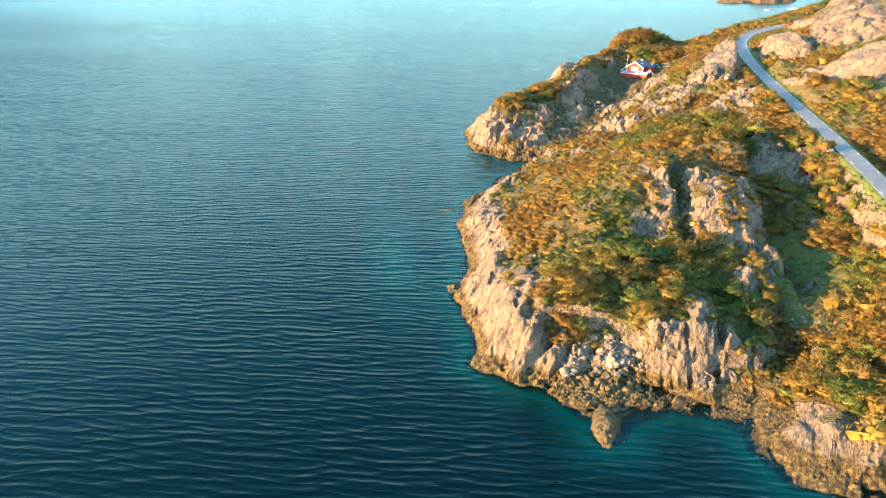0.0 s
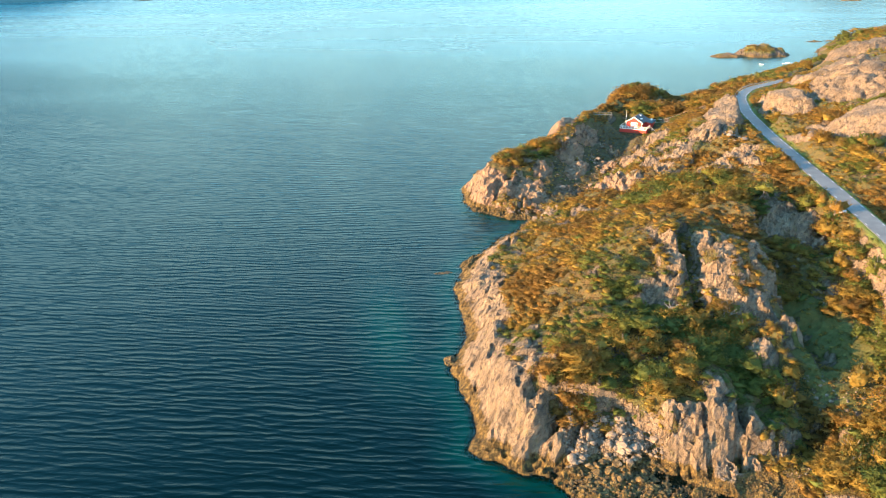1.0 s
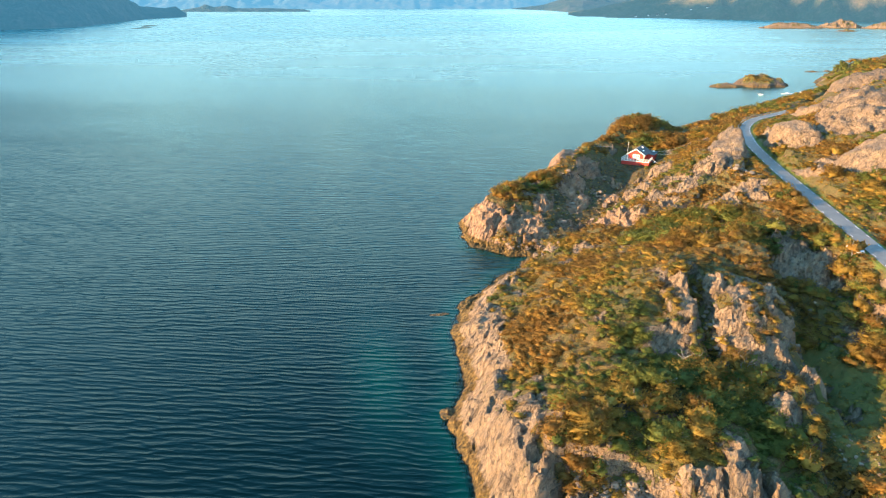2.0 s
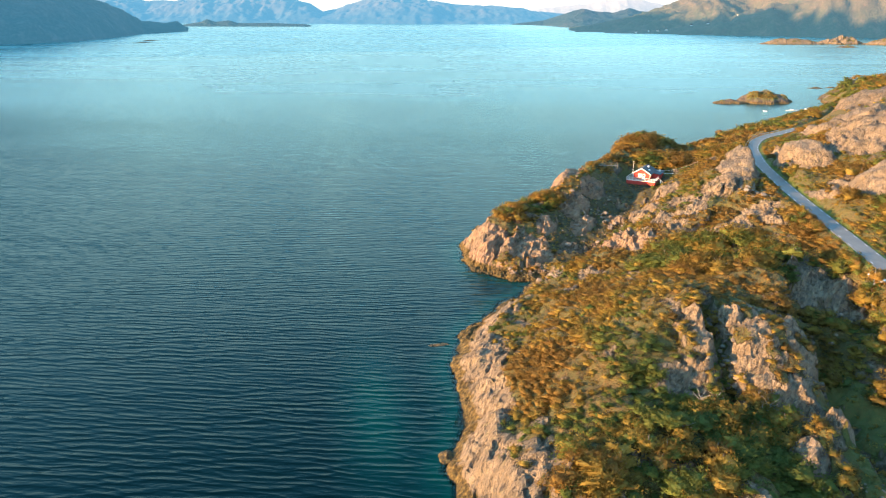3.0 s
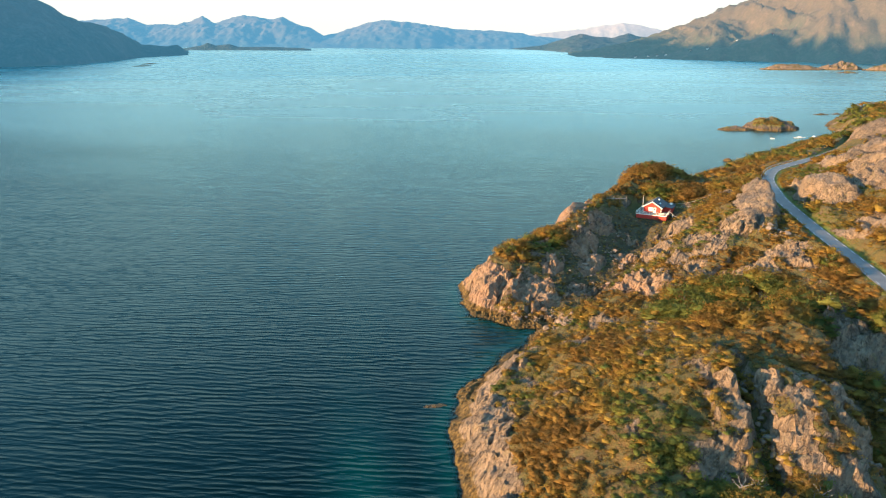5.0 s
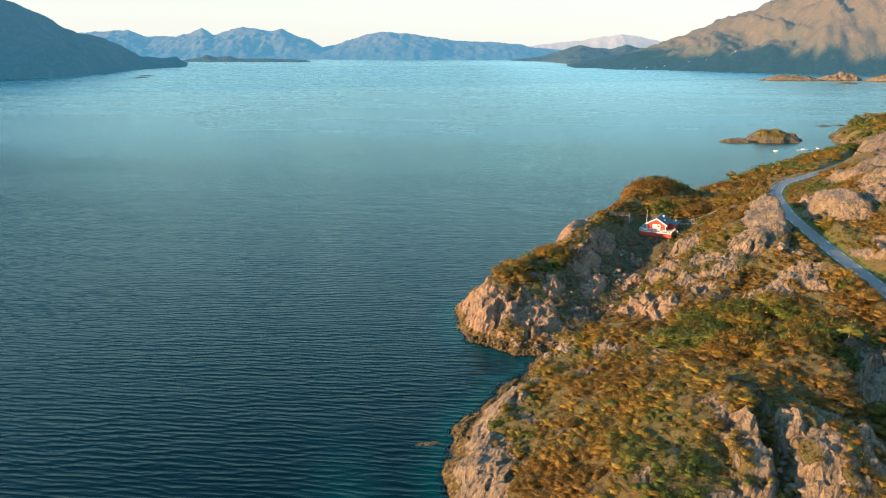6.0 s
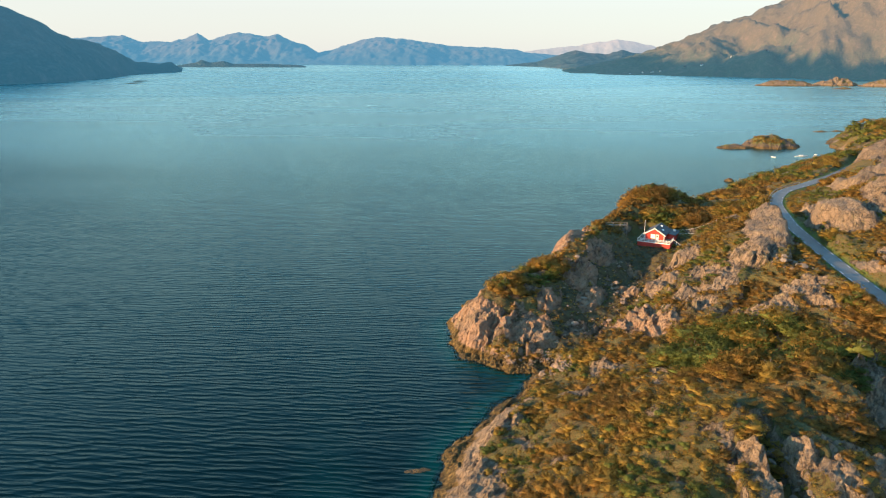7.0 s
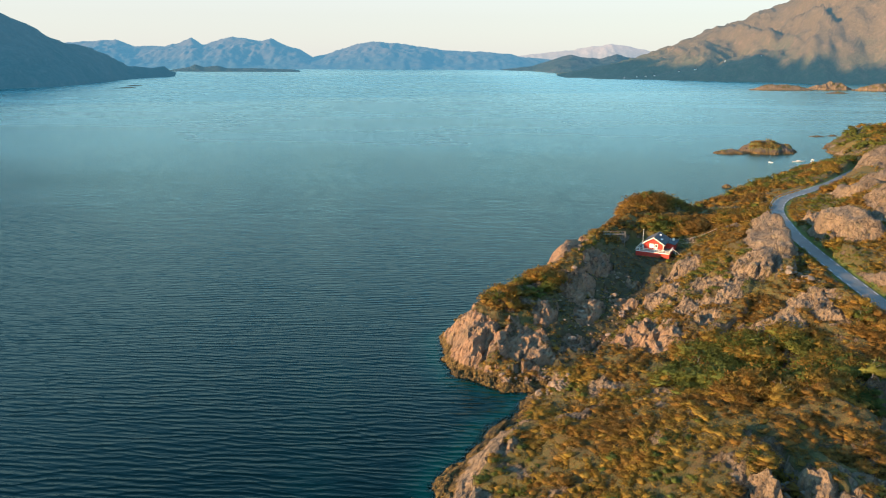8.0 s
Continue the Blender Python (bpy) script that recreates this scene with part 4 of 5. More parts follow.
THICKETS_FAR = [(150, 420, 18, 2.8), (185, 465, 20, 2.6), (225, 510, 20, 2.0), (262, 555, 16, 1.8), (135, 372, 9, 1.8), (124, 354, 5, 1.5), (160, 395, 12, 2.2), (185, 428, 13, 2.2), (212, 460, 13, 2.2), (242, 495, 14, 2.0), (275, 535, 14, 2.4), (300, 575, 20, 2.8), (312, 625, 22, 3.0), (345, 665, 24, 3.0), (135, 200, 9, 2.5), (84, 315, 8, 2.6), (160, 355, 12, 2.6), (108, 262, 3, 2.0), (104, 232, 4, 1.8), (92, 205, 5, 1.8), (78, 318, 7, 2.4), (87, 161, 4.5, 2.2), (86.3, 168, 2.2, 2.6), (90, 181, 4, 2.0), (83, 150, 5, 2.4), (51, 129, 4, 2.0), (76, 164, 5, 1.7), (70, 146, 4, 1.7), (77, 141, 6, 1.8), (90, 212, 5, 2.0), (98, 205, 3, 1.8), (108, 222, 3, 2.4), (114, 208, 6, 2.6)]


def thicket(x, y):
    """How dense and how tall the scrub stands."""
    dense, tall = np.zeros_like(x), np.full_like(x, 1.05)
    for cx, cy, r, t in THICKETS + THICKETS_FAR:
        k = step(1.25, 0.6, np.hypot(x - cx, y - cy) / r + 0.3 * fbm(x / 5, y / 5, 2, 85))
        dense, tall = np.maximum(dense, k), np.maximum(tall, 1.05 + (t * 1.3 - 1.05) * k)
    return dense, tall


# Willow-green scrub, in some hollows painting in their green shade, or rustier: middle, half sizes, how green.
SCRUB_HUE = [(170, 420, 45, 50, 0.55), (250, 510, 60, 60, 0.55), (320, 620, 60, 70, 0.7), (76, 148, 9, 32, 1.0), (40, 125, 16, 12, 0.35), (61, 199, 18, 15, 1.1), (104, 225, 3, 30, 0.6), (74, 96, 14, 18, 0.4), (45, 252, 12, 24, -0.5), (76, 338, 24, 22, -0.6), (32, 264, 6, 26, -0.5), (30, 150, 10, 20, -0.15), (40, 175, 8, 8, 0.4)]


def scrub_hue(x, y):
    out = np.zeros_like(x)
    for cx, cy, rx, ry, how in SCRUB_HUE:
        out += how * step(1.3, 0.6, np.hypot((x - cx) / rx, (y - cy) / ry))
    return out


def shrub_spots(count, x1, y0, y1, room, bare_most):
    x, y, h, bare, d, verge = spots(count, 2, x1, y0, y1)
    near, _ = line_distance(x, y, ROAD)
    yard = np.hypot(x - 69, y - 303) < 8.5
    keep = (d > 3.0 + 5 * step(240, 262, y) * (room > 0)) & (near > 2.7 + room) & ~yard & (x < y * 0.63 + 28) & (bare < bare_most)
    return x[keep], y[keep], h[keep], bare[keep]


def build_scrub():
    names = [("birch_scrub", "golden green birch scrub on the heath"), ("willow_scrub", "dark green willow scrub in the hollows"), ("heather_scrub", "rust brown dwarf birch scrub on the heath")]
    sets = [[], [], []]
    big = [leaf_cloud(RNG, 165, 0.066, 12, 8, 3) for _ in range(14)]
    mid = [leaf_cloud(RNG, 90, 0.075, 9, 7, 3) for _ in range(12)]
    tall_ones = [leaf_cloud(RNG, 400, 0.052, 16, 9, 4) for _ in range(8)]
    small = [leaf_cloud(RNG, 20, 0.11, 3, 6, 2) for _ in range(8)]
    for clouds, count, x1, y0, y1, room in ((big, 15500, 112, 66, 235, 0.9), (mid, 12500, 150, 235, 345, 0.9), (mid, 8500, 290, 345, 560, 0.9), (mid, 4500, 380, 560, 700, 0.9), (tall_ones, 6600, 112, 66, 235, 0.9), (small, 10000, 115, 66, 250, 0.0), (small, 6500, 160, 250, 360, 0.0)):
        x, y, h, bare = shrub_spots(count, x1, y0, y1, room, 0.5)
        dense, tall = thicket(x, y)
        clump = fbm(x / 8, y / 8, 3, 81)
        if clouds is not small:
            lush = (dense > 0.45) & (y < 235)
            keep = ((lush == (clouds is tall_ones)) | (y > 235)) & (dense * 0.9 + 0.56 + 0.8 * clump - 1.4 * clearing(x, y) > RNG.uniform(0, 1, len(x)))
            if clouds is tall_ones:
                keep &= RNG.uniform(0, 1, len(x)) < 0.75
            x, y, h, tall, clump = x[keep], y[keep], h[keep], tall[keep], clump[keep]
            size = tall * RNG.uniform(0.65, 1.05, len(x)) * (1 + 0.5 * clump)
        else:
            size = RNG.uniform(0.35, 0.75, len(x))
        kind = 0.05 + fbm(x / 15, y / 15, 3, 83) + RNG.normal(0, 0.13, len(x)) - 0.45 * scrub_hue(x, y)
        for k, chosen in enumerate([(kind > -0.2) & (kind < 0.15), kind <= -0.2, kind >= 0.15]):
            t = size[chosen]
            sets[k].append((clouds, np.stack([x, y, h - 0.08], -1)[chosen], np.stack([t * RNG.uniform(1.1, 1.6, len(t)) + 0.75, t], -1), np.clip(0.42 + 0.55 * fbm(x / 9, y / 9, 4, 87)[chosen] + RNG.normal(0, 0.13, len(t)), 0, 0.95)))
    for k in range(3):
        for clouds, p, size, tone in sets[k]:
            scatter_leaves(names[k][0] if clouds is not small else names[k][0].replace("scrub", "tufts"), clouds, p, size, tone, LEAVES[k], names[k][1], "shrubs")


build_scrub()


# ---------------------------------------------------------------- small tools for things
def part(name, bm, material, parent, label="", kind=""):
    """Links a bmesh as one mesh object under a thing or a part."""
    me = bpy.data.meshes.new(name)
    bm.to_mesh(me)
    bm.free()
    me.materials.append(material)
    ob = new(name, me)
    ob.parent = parent
    return tagged(ob, label, kind=kind)


def box(bm, x0, x1, y0, y1, z0, z1, bevel=0.0):
    made = bmesh.ops.create_cube(bm, size=1.0, matrix=Matrix.Translation(((x0 + x1) / 2, (y0 + y1) / 2, (z0 + z1) / 2)) @ Matrix.Diagonal((x1 - x0, y1 - y0, z1 - z0, 1)))
    if bevel:
        edges = list({e for v in made["verts"] for e in v.link_edges})
        bmesh.ops.bevel(bm, geom=edges, offset=bevel, segments=1, affect="EDGES")
    return bm


def boxes(*dims, bevel=0.0):
    bm = bmesh.new()
    for d in dims:
        box(bm, *d, bevel=bevel)
    return bm


def prism(points, y0, y1):
    """A solid with the outline (x, z) between y0 and y1."""
    bm = bmesh.new()
    a = [bm.verts.new((x, y0, z)) for x, z in points]
    b = [bm.verts.new((x, y1, z)) for x, z in points]
    bm.faces.new(a[::-1])
    bm.faces.new(b)
    n = len(points)
    for i in range(n):
        bm.faces.new((a[i], a[(i + 1) % n], b[(i + 1) % n], b[i]))
    bmesh.ops.recalc_face_normals(bm, faces=bm.faces)
    return bm


def tube(points, radius, sides=6, taper=1.0):
    """A round bar along points, thinner towards its end."""
    bm = bmesh.new()
    rings = []
    p = [Vector(q) for q in points]
    for i, q in enumerate(p):
        way = (p[min(i + 1, len(p) - 1)] - p[max(i - 1, 0)]).normalized()
        a = way.orthogonal().normalized()
        b = way.cross(a)
        r = radius * (1 + (taper - 1) * i / (len(p) - 1))
        rings.append([bm.verts.new(q + (a * math.cos(2 * math.pi * k / sides) + b * math.sin(2 * math.pi * k / sides)) * r) for k in range(sides)])
    for s, t in zip(rings[:-1], rings[1:]):
        for k in range(sides):
            bm.faces.new((s[k], s[(k + 1) % sides], t[(k + 1) % sides], t[k]))
    bm.faces.new(rings[0][::-1])
    bm.faces.new(rings[-1])
    return bm


def ground_at(x, y):
    return float(land(np.array([float(x)]), np.array([float(y)]))[0][0])


def thing(name, m, label, category, group=""):
    ob = new(name)
    ob.matrix_world = m
    ob.empty_display_size = 0.3
    return tagged(ob, label, category, group)


RED = plain("red_boards", (0.42, 0.035, 0.022), 0.6, 0, 0.2, 1.5)
WHITE = plain("white_paint", (0.78, 0.76, 0.72), 0.5, 0, 0.12, 2.0)
ROOF = plain("roof_felt", (0.055, 0.06, 0.07), 0.75, 0, 0.3, 1.2)
DECKWOOD = plain("deck_wood", (0.20, 0.17, 0.14), 0.8, 0, 0.3, 2.5)
STEEL = plain("galvanised_steel", (0.52, 0.54, 0.56), 0.4, 0.85, 0.2, 2.0)
CAR_PAINT = plain("white_car_paint", (0.5, 0.56, 0.62), 0.3, 0, 0.06, 1.0, 0.001)
RUBBER = plain("rubber", (0.025, 0.025, 0.027), 0.85, 0, 0.1)
LINE_PAINT = plain("road_paint", (0.72, 0.72, 0.70), 0.7, 0, 0.35, 4.0)
DRIFTWOOD = plain("bleached_wood", (0.26, 0.245, 0.22), 0.85, 0, 0.3, 3.0)


def glass_material():
    m = Nodes("window_glass")
    return m.surface(Base_Color=(0.05, 0.06, 0.07), Roughness=0.06, Specular_IOR_Level=0.8)


GLASS = glass_material()


# ---------------------------------------------------------------- the red cabin
def build_cabin():
    m = pose(69.2, 295.2, 0, 0, 0, -27)
    cabin = thing("cabin", m, "red wooden cabin with white trim on a raised deck", "cabin")
    deck_z, eave, apex, half, deep = 10.7, 12.9, 14.75, 3.1, 9.0
    part("wall", prism([(-half, deck_z), (half, deck_z), (half, eave), (0, apex - 0.12), (-half, eave)], 0, deep), RED, cabin, "red board cladding")
    # standing boards on the gable and the long wall
    board = bmesh.new()
    box(board, -0.07, 0.07, -0.03, 0.0, 0, 1)
    first = part("cladding_board", board, RED, cabin)
    for i in range(1, 20):
        x = -half + i * 2 * half / 20
        top = eave + (apex - 0.25 - eave) * (1 - abs(x) / half)
        ob = first if i == 1 else first.copy()
        if i > 1:
            scene.collection.objects.link(ob)
        ob.matrix_basis = Matrix.Translation((x, 0, deck_z)) @ Matrix.Diagonal((1, 1, top - deck_z, 1))
    for side, name in ((-1, "roof"), (1, "roof")):
        edge = (side * (half + 0.5), eave - 0.28)
        part(name, prism([(0, apex + 0.02), edge, (edge[0], edge[1] + 0.16), (0, apex + 0.2)][:: (1 if side > 0 else -1)], -0.5, deep + 0.35), ROOF, cabin, "dark grey felt roof")
        part("bargeboard", prism([(0, apex - 0.08), (edge[0], edge[1] - 0.12), (edge[0], edge[1] + 0.2), (0, apex + 0.24)], -0.58, -0.50), WHITE, cabin, "white bargeboard")
        part("corner_board", boxes((side * half - 0.09, side * half + 0.09, -0.07, -0.03, deck_z, eave)), WHITE, cabin, "white corner board")
    # window and door in the gable
    frame_ob = part("window", boxes((-1.25, 0.15, -0.10, -0.03, 11.35, 11.47), (-1.25, 0.15, -0.10, -0.03, 12.65, 12.77), (-1.25, -1.13, -0.10, -0.03, 11.35, 12.77), (0.03, 0.15, -0.10, -0.03, 11.35, 12.77), (-0.60, -0.50, -0.09, -0.03, 11.4, 12.7)), WHITE, cabin, "white window frame")
    part("pane", boxes((-1.15, 0.05, -0.06, -0.04, 11.45, 12.67)), WHITE, frame_ob, "plain white window pane")
    door_ob = part("door", boxes((0.4, 1.35, -0.09, -0.03, deck_z, 12.78), bevel=0.01), WHITE, cabin, "white panelled door")
    part("door_pane", boxes((0.6, 1.15, -0.10, -0.085, 11.8, 12.55)), GLASS, door_ob)
    part("chimney", boxes((0.7, 1.25, 5.4, 6.0, 13.6, 14.75), (0.64, 1.31, 5.34, 6.06, 14.75, 14.85), bevel=0.02), WHITE, cabin, "white rendered chimney")
    part("skylight", boxes((1.5, 2.3, 2.6, 3.6, 13.75, 13.95), bevel=0.03), WHITE, cabin, "white framed skylight")
    # lean-to at the back and side
    part("annex_wall", boxes((half, half + 2.6, 4.2, deep + 1.5, 10.0, 12.3)), RED, cabin, "red lean-to wall")
    part("annex_roof", prism([(half - 0.05, 12.62), (half + 3.0, 12.15), (half + 3.0, 12.29), (half - 0.05, 12.78)], 3.9, deep + 1.9), ROOF, cabin, "dark low-pitched lean-to roof")
    part("roof_vent", boxes((half + 1.2, half + 1.9, 8.6, 9.2, 12.5, 13.15), bevel=0.03), WHITE, cabin, "white roof vent")
    # deck
    x0, x1, y0, y1 = -4.9, 5.6, -2.7, 3.2
    part("deck", boxes((x0, x1, y0, 0, deck_z - 0.14, deck_z - 0.02), (x0, -half - 0.02, 0, y1 + 3, deck_z - 0.14, deck_z - 0.02), (half + 0.02, x1, 0, y1 + 0.9, deck_z - 0.14, deck_z - 0.02)), DECKWOOD, cabin, "weathered grey deck boards")
    part("deck_skirt", boxes((x0, x1, y0, y0 + 0.1, 7.6, deck_z - 0.15), (x0, x0 + 0.1, y0 + 0.1, y1 + 3, 7.6, deck_z - 0.15), (x1 - 0.1, x1, y0 + 0.1, y1, 7.6, deck_z - 0.15)), RED, cabin, "red boarded skirt under the deck")
    part("foundation", boxes((-half, half, 0.05, deep, 7.6, deck_z - 0.15)), RED, cabin)
    rail = part("railing", boxes((x0, x1, y0, y0 + 0.09, deck_z + 0.86, deck_z + 0.97), (x0, x0 + 0.09, y0, y1 + 3, deck_z + 0.86, deck_z + 0.97), (x1 - 0.09, x1, y0, y1, deck_z + 0.86, deck_z + 0.97), (x0, x1, y0 - 0.02, y0 + 0.0, deck_z - 0.18, deck_z + 0.06), (x0, x1, y0 + 0.03, y0 + 0.06, deck_z + 0.45, deck_z + 0.53)), WHITE, cabin, "white deck railing")
    post = boxes((-0.05, 0.05, -0.05, 0.05, deck_z - 0.1, deck_z + 0.97))
    first = part("rail_post", post, WHITE, rail)
    spots_p = [(x0 + i * (x1 - x0) / 9, y0 + 0.05) for i in range(10)] + [(x0 + 0.05, y0 + 1.5 + i * 1.5) for i in range(5)] + [(x1 - 0.05, y0 + 1.5 + i * 1.5) for i in range(4)]
    for i, (px, py) in enumerate(spots_p):
        ob = first if i == 0 else first.copy()
        if i:
            scene.collection.objects.link(ob)
        ob.matrix_basis = Matrix.Translation((px, py, 0))
    stair = part("stair", boxes(*[(x1 + 0.1 + i * 0.28, x1 + 0.4 + i * 0.28, 1.6, 2.8, deck_z - 0.25 - i * 0.2, deck_z - 0.2 - i * 0.2) for i in range(9)]), DECKWOOD, cabin, "wooden stair")
    part("handrail", tube([(x1, 1.55, deck_z + 0.9), (x1 + 2.6, 1.55, deck_z - 0.95)], 0.05), WHITE, stair, "white handrail")
    for px, pz0, pz1 in ((x1 + 1.2, -1.2, 0.05), (x1 + 2.5, -2.2, -0.85), (x1 - 0.1, -0.1, 0.95)):
        part("handrail_post", boxes((px, px + 0.1, 1.5, 1.6, deck_z + pz0, deck_z + pz1)), WHITE, stair)
    # flagpole
    spot = m @ Vector((-3.9, 2.2, 0))
    z = 10.6
    pole = thing("flagpole", Matrix.Translation((spot.x, spot.y, z)), "tall white wooden flagpole beside the cabin deck", "flagpole")
    part("pole", tube([(0, 0, -2.8), (0, 0, 2), (0.06, 0, 6.0)], 0.09, 8, 0.5), WHITE, pole)
    part("finial", boxes((-0.02, 0.14, -0.08, 0.08, 5.98, 6.14), bevel=0.04), WHITE, pole)
    part("bracket", boxes((-0.12, 0.12, -0.12, 0.12, 0.2, 0.35), bevel=0.02), STEEL, pole)


build_cabin()


def build_cables():
    for a, b, sag in (((75.5, 301.5, 13.0), (93, 306, 15.5), 1.5), ((75.2, 299.5, 12.4), (92, 300, 14.5), 1.3)):
        a, b = Vector(a), Vector(b)
        pts = [a.lerp(b, t / 14) - Vector((0, 0, sag * 4 * (t / 14) * (1 - t / 14))) for t in range(15)]
        cable = thing("cable", Matrix.Identity(4), "thin sagging cable from the cabin to the slope", "cable")
        part("line", tube(pts, 0.03, 4), WHITE, cable)
        part("anchor_post", boxes((b.x - 0.08, b.x + 0.08, b.y - 0.08, b.y + 0.08, ground_at(b.x, b.y) - 0.4, b.z + 0.1)), DECKWOOD, cable)


build_cables()


def build_footbridge():
    """A low plank walk with a rail beside the cabin."""
    a, b = Vector((53, 296, 0)), Vector((60, 296.5, 0))
    n = 9
    walk_way = thing("plank_walk", Matrix.Identity(4), "weathered plank walk with one rail leading to the cabin", "walkway")
    heights = [max(ground_at(a.lerp(b, i / n).x, a.lerp(b, i / n).y), 8.0) + 0.25 for i in range(n + 1)]
    top = max(heights)
    part("plank", boxes((a.x, b.x, 295.6, 296.5, top, top + 0.08)), DECKWOOD, walk_way)
    part("rail", tube([(a.x, 295.6, top + 0.95), (b.x, 295.6, top + 0.95)], 0.05), DECKWOOD, walk_way)
    for i in range(0, n + 1, 3):
        x = a.x + (b.x - a.x) * i / n
        part("post", boxes((x - 0.06, x + 0.06, 295.55, 295.67, heights[i] - 1.2, top + 1.0)), DECKWOOD, walk_way)


build_footbridge()


# ---------------------------------------------------------------- along the road
def build_edge_lines():
    run = np.r_[0, np.cumsum(np.hypot(*np.diff(ROAD_LINE[:, :2], axis=0).T))]
    bm = boxes((-0.06, 0.06, -1.3, 1.3, 0, 0.008))
    first = None
    for side in (-1.85, 1.85):
        for s in np.arange(106.0, 390.0, 6.0):
            x, y, z = (np.interp(s, run, ROAD_LINE[:, k]) for k in range(3))
            x2, y2 = (np.interp(s + 0.5, run, ROAD_LINE[:, k]) for k in range(2))
            yaw = math.atan2(y2 - y, x2 - x) - math.pi / 2
            if first is None:
                first = part("edge_dash", bm, LINE_PAINT, ROAD_OB)
                ob = first
            else:
                ob = first.copy()
                scene.collection.objects.link(ob)
            across = Vector((math.cos(yaw), math.sin(yaw), 0)) * side
            ob.matrix_basis = Matrix.Translation(Vector((x, y, z + 0.024)) + across) @ Matrix.Rotation(yaw, 4, "Z")


def build_guardrail():
    at = [i for i in range(len(ROAD_LINE)) if 292 < ROAD_LINE[i, 1] < 362]
    line = ROAD_LINE[at]
    t = np.gradient(line[:, :2], axis=0)
    t /= np.linalg.norm(t, axis=1)[:, None]
    pts = line.copy()
    pts[:, 0] -= t[:, 1] * 2.55
    pts[:, 1] += t[:, 0] * 2.55
    rail = thing("guardrail", Matrix.Identity(4), "galvanised steel guardrail along the outer side of the road bend", "guardrail")
    for k, low in enumerate((0.48, 0.62)):
        v = np.vstack([pts + [0, 0, low], pts + [0, 0, low + 0.13]])
        n = len(pts)
        i = np.arange(n - 1)
        out = np.stack([-t[:, 1], t[:, 0], t[:, 0] * 0], -1) * 0.05
        w = np.vstack([v, v + np.vstack([out, out])])
        f = np.concatenate([np.stack([i, i + 1, i + 1 + n, i + n], -1), np.stack([i + 2 * n, i + 3 * n, i + 1 + 3 * n, i + 1 + 2 * n], -1), np.stack([i + n, i + 1 + n, i + 1 + 3 * n, i + 3 * n], -1), np.stack([i, i + 2 * n, i + 1 + 2 * n, i + 1], -1)])
        me = mesh_from("beam", w, f)
        me.materials.append(STEEL)
        new("beam", me).parent = rail
    first = None
    for x, y, z in pts[::3]:
        if first is None:
            ob = first = part("rail_post", boxes((-0.06, 0.06, -0.05, 0.05, -0.5, 0.74)), STEEL, rail)
        else:
            ob = first.copy()
            scene.collection.objects.link(ob)
        ob.matrix_basis = Matrix.Translation((x, y, z))


build_edge_lines()
build_guardrail()


def loft(sections, closed=True):
    """A skin over cross-sections of equal length, capped at both ends."""
    bm = bmesh.new()
    rings = [[bm.verts.new(p) for p in s] for s in sections]
    for a, b in zip(rings[:-1], rings[1:]):
        for k in range(len(a) if closed else len(a) - 1):
            j = (k + 1) % len(a)
            bm.faces.new((a[k], a[j], b[j], b[k]))
    bm.faces.new(rings[0][::-1])
    bm.faces.new(rings[-1])
    bmesh.ops.recalc_face_normals(bm, faces=bm.faces)
    return bm


def build_car(x, y, z, turn):
    car = thing("car", pose(x, y, z, 0, 0, turn), "white parked estate car on the gravel lay-by beside the road", "car")

    def section(y0, low, high, wide, top):
        return [(-wide, y0, low), (wide, y0, low), (wide * 1.02, y0, (low + high) / 2), (top, y0, high), (-top, y0, high), (-wide * 1.02, y0, (low + high) / 2)]

    part("body", loft([section(-2.15, 0.35, 0.72, 0.78, 0.70), section(-1.9, 0.25, 0.88, 0.88, 0.80), section(-0.9, 0.22, 0.95, 0.9, 0.84), section(0.8, 0.22, 0.97, 0.9, 0.84), section(1.9, 0.25, 0.95, 0.88, 0.80), section(2.15, 0.4, 0.8, 0.8, 0.72)]), CAR_PAINT, car)
    part("cabin_shell", loft([section(-1.0, 0.9, 0.98, 0.82, 0.8), section(-0.35, 0.9, 1.42, 0.80, 0.62), section(1.2, 0.9, 1.45, 0.80, 0.62), section(1.95, 0.9, 1.05, 0.80, 0.72)]), GLASS, car, "dark window glass")
    part("roof_panel", loft([section(-0.4, 1.41, 1.45, 0.63, 0.58), section(1.3, 1.43, 1.49, 0.63, 0.58)]), CAR_PAINT, car)
    for sx in (-0.82, 0.82):
        for sy in (-1.35, 1.35):
            bm = bmesh.new()
            bmesh.ops.create_cone(bm, cap_ends=True, segments=14, radius1=0.31, radius2=0.31, depth=0.2, matrix=Matrix.Translation((sx, sy, 0.31)) @ Matrix.Rotation(math.pi / 2, 4, "Y"))
            wheel = part("wheel", bm, RUBBER, car, "black tyre")
            bm = bmesh.new()
            bmesh.ops.create_cone(bm, cap_ends=True, segments=10, radius1=0.18, radius2=0.16, depth=0.22, matrix=Matrix.Translation((sx, sy, 0.31)) @ Matrix.Rotation(math.pi / 2, 4, "Y"))
            part("rim", bm, STEEL, wheel)
        part("headlight", boxes((sx - 0.16 if sx > 0 else sx - 0.02, sx + 0.02 if sx > 0 else sx + 0.16, -2.15, -2.0, 0.62, 0.76), bevel=0.02), GLASS, car)


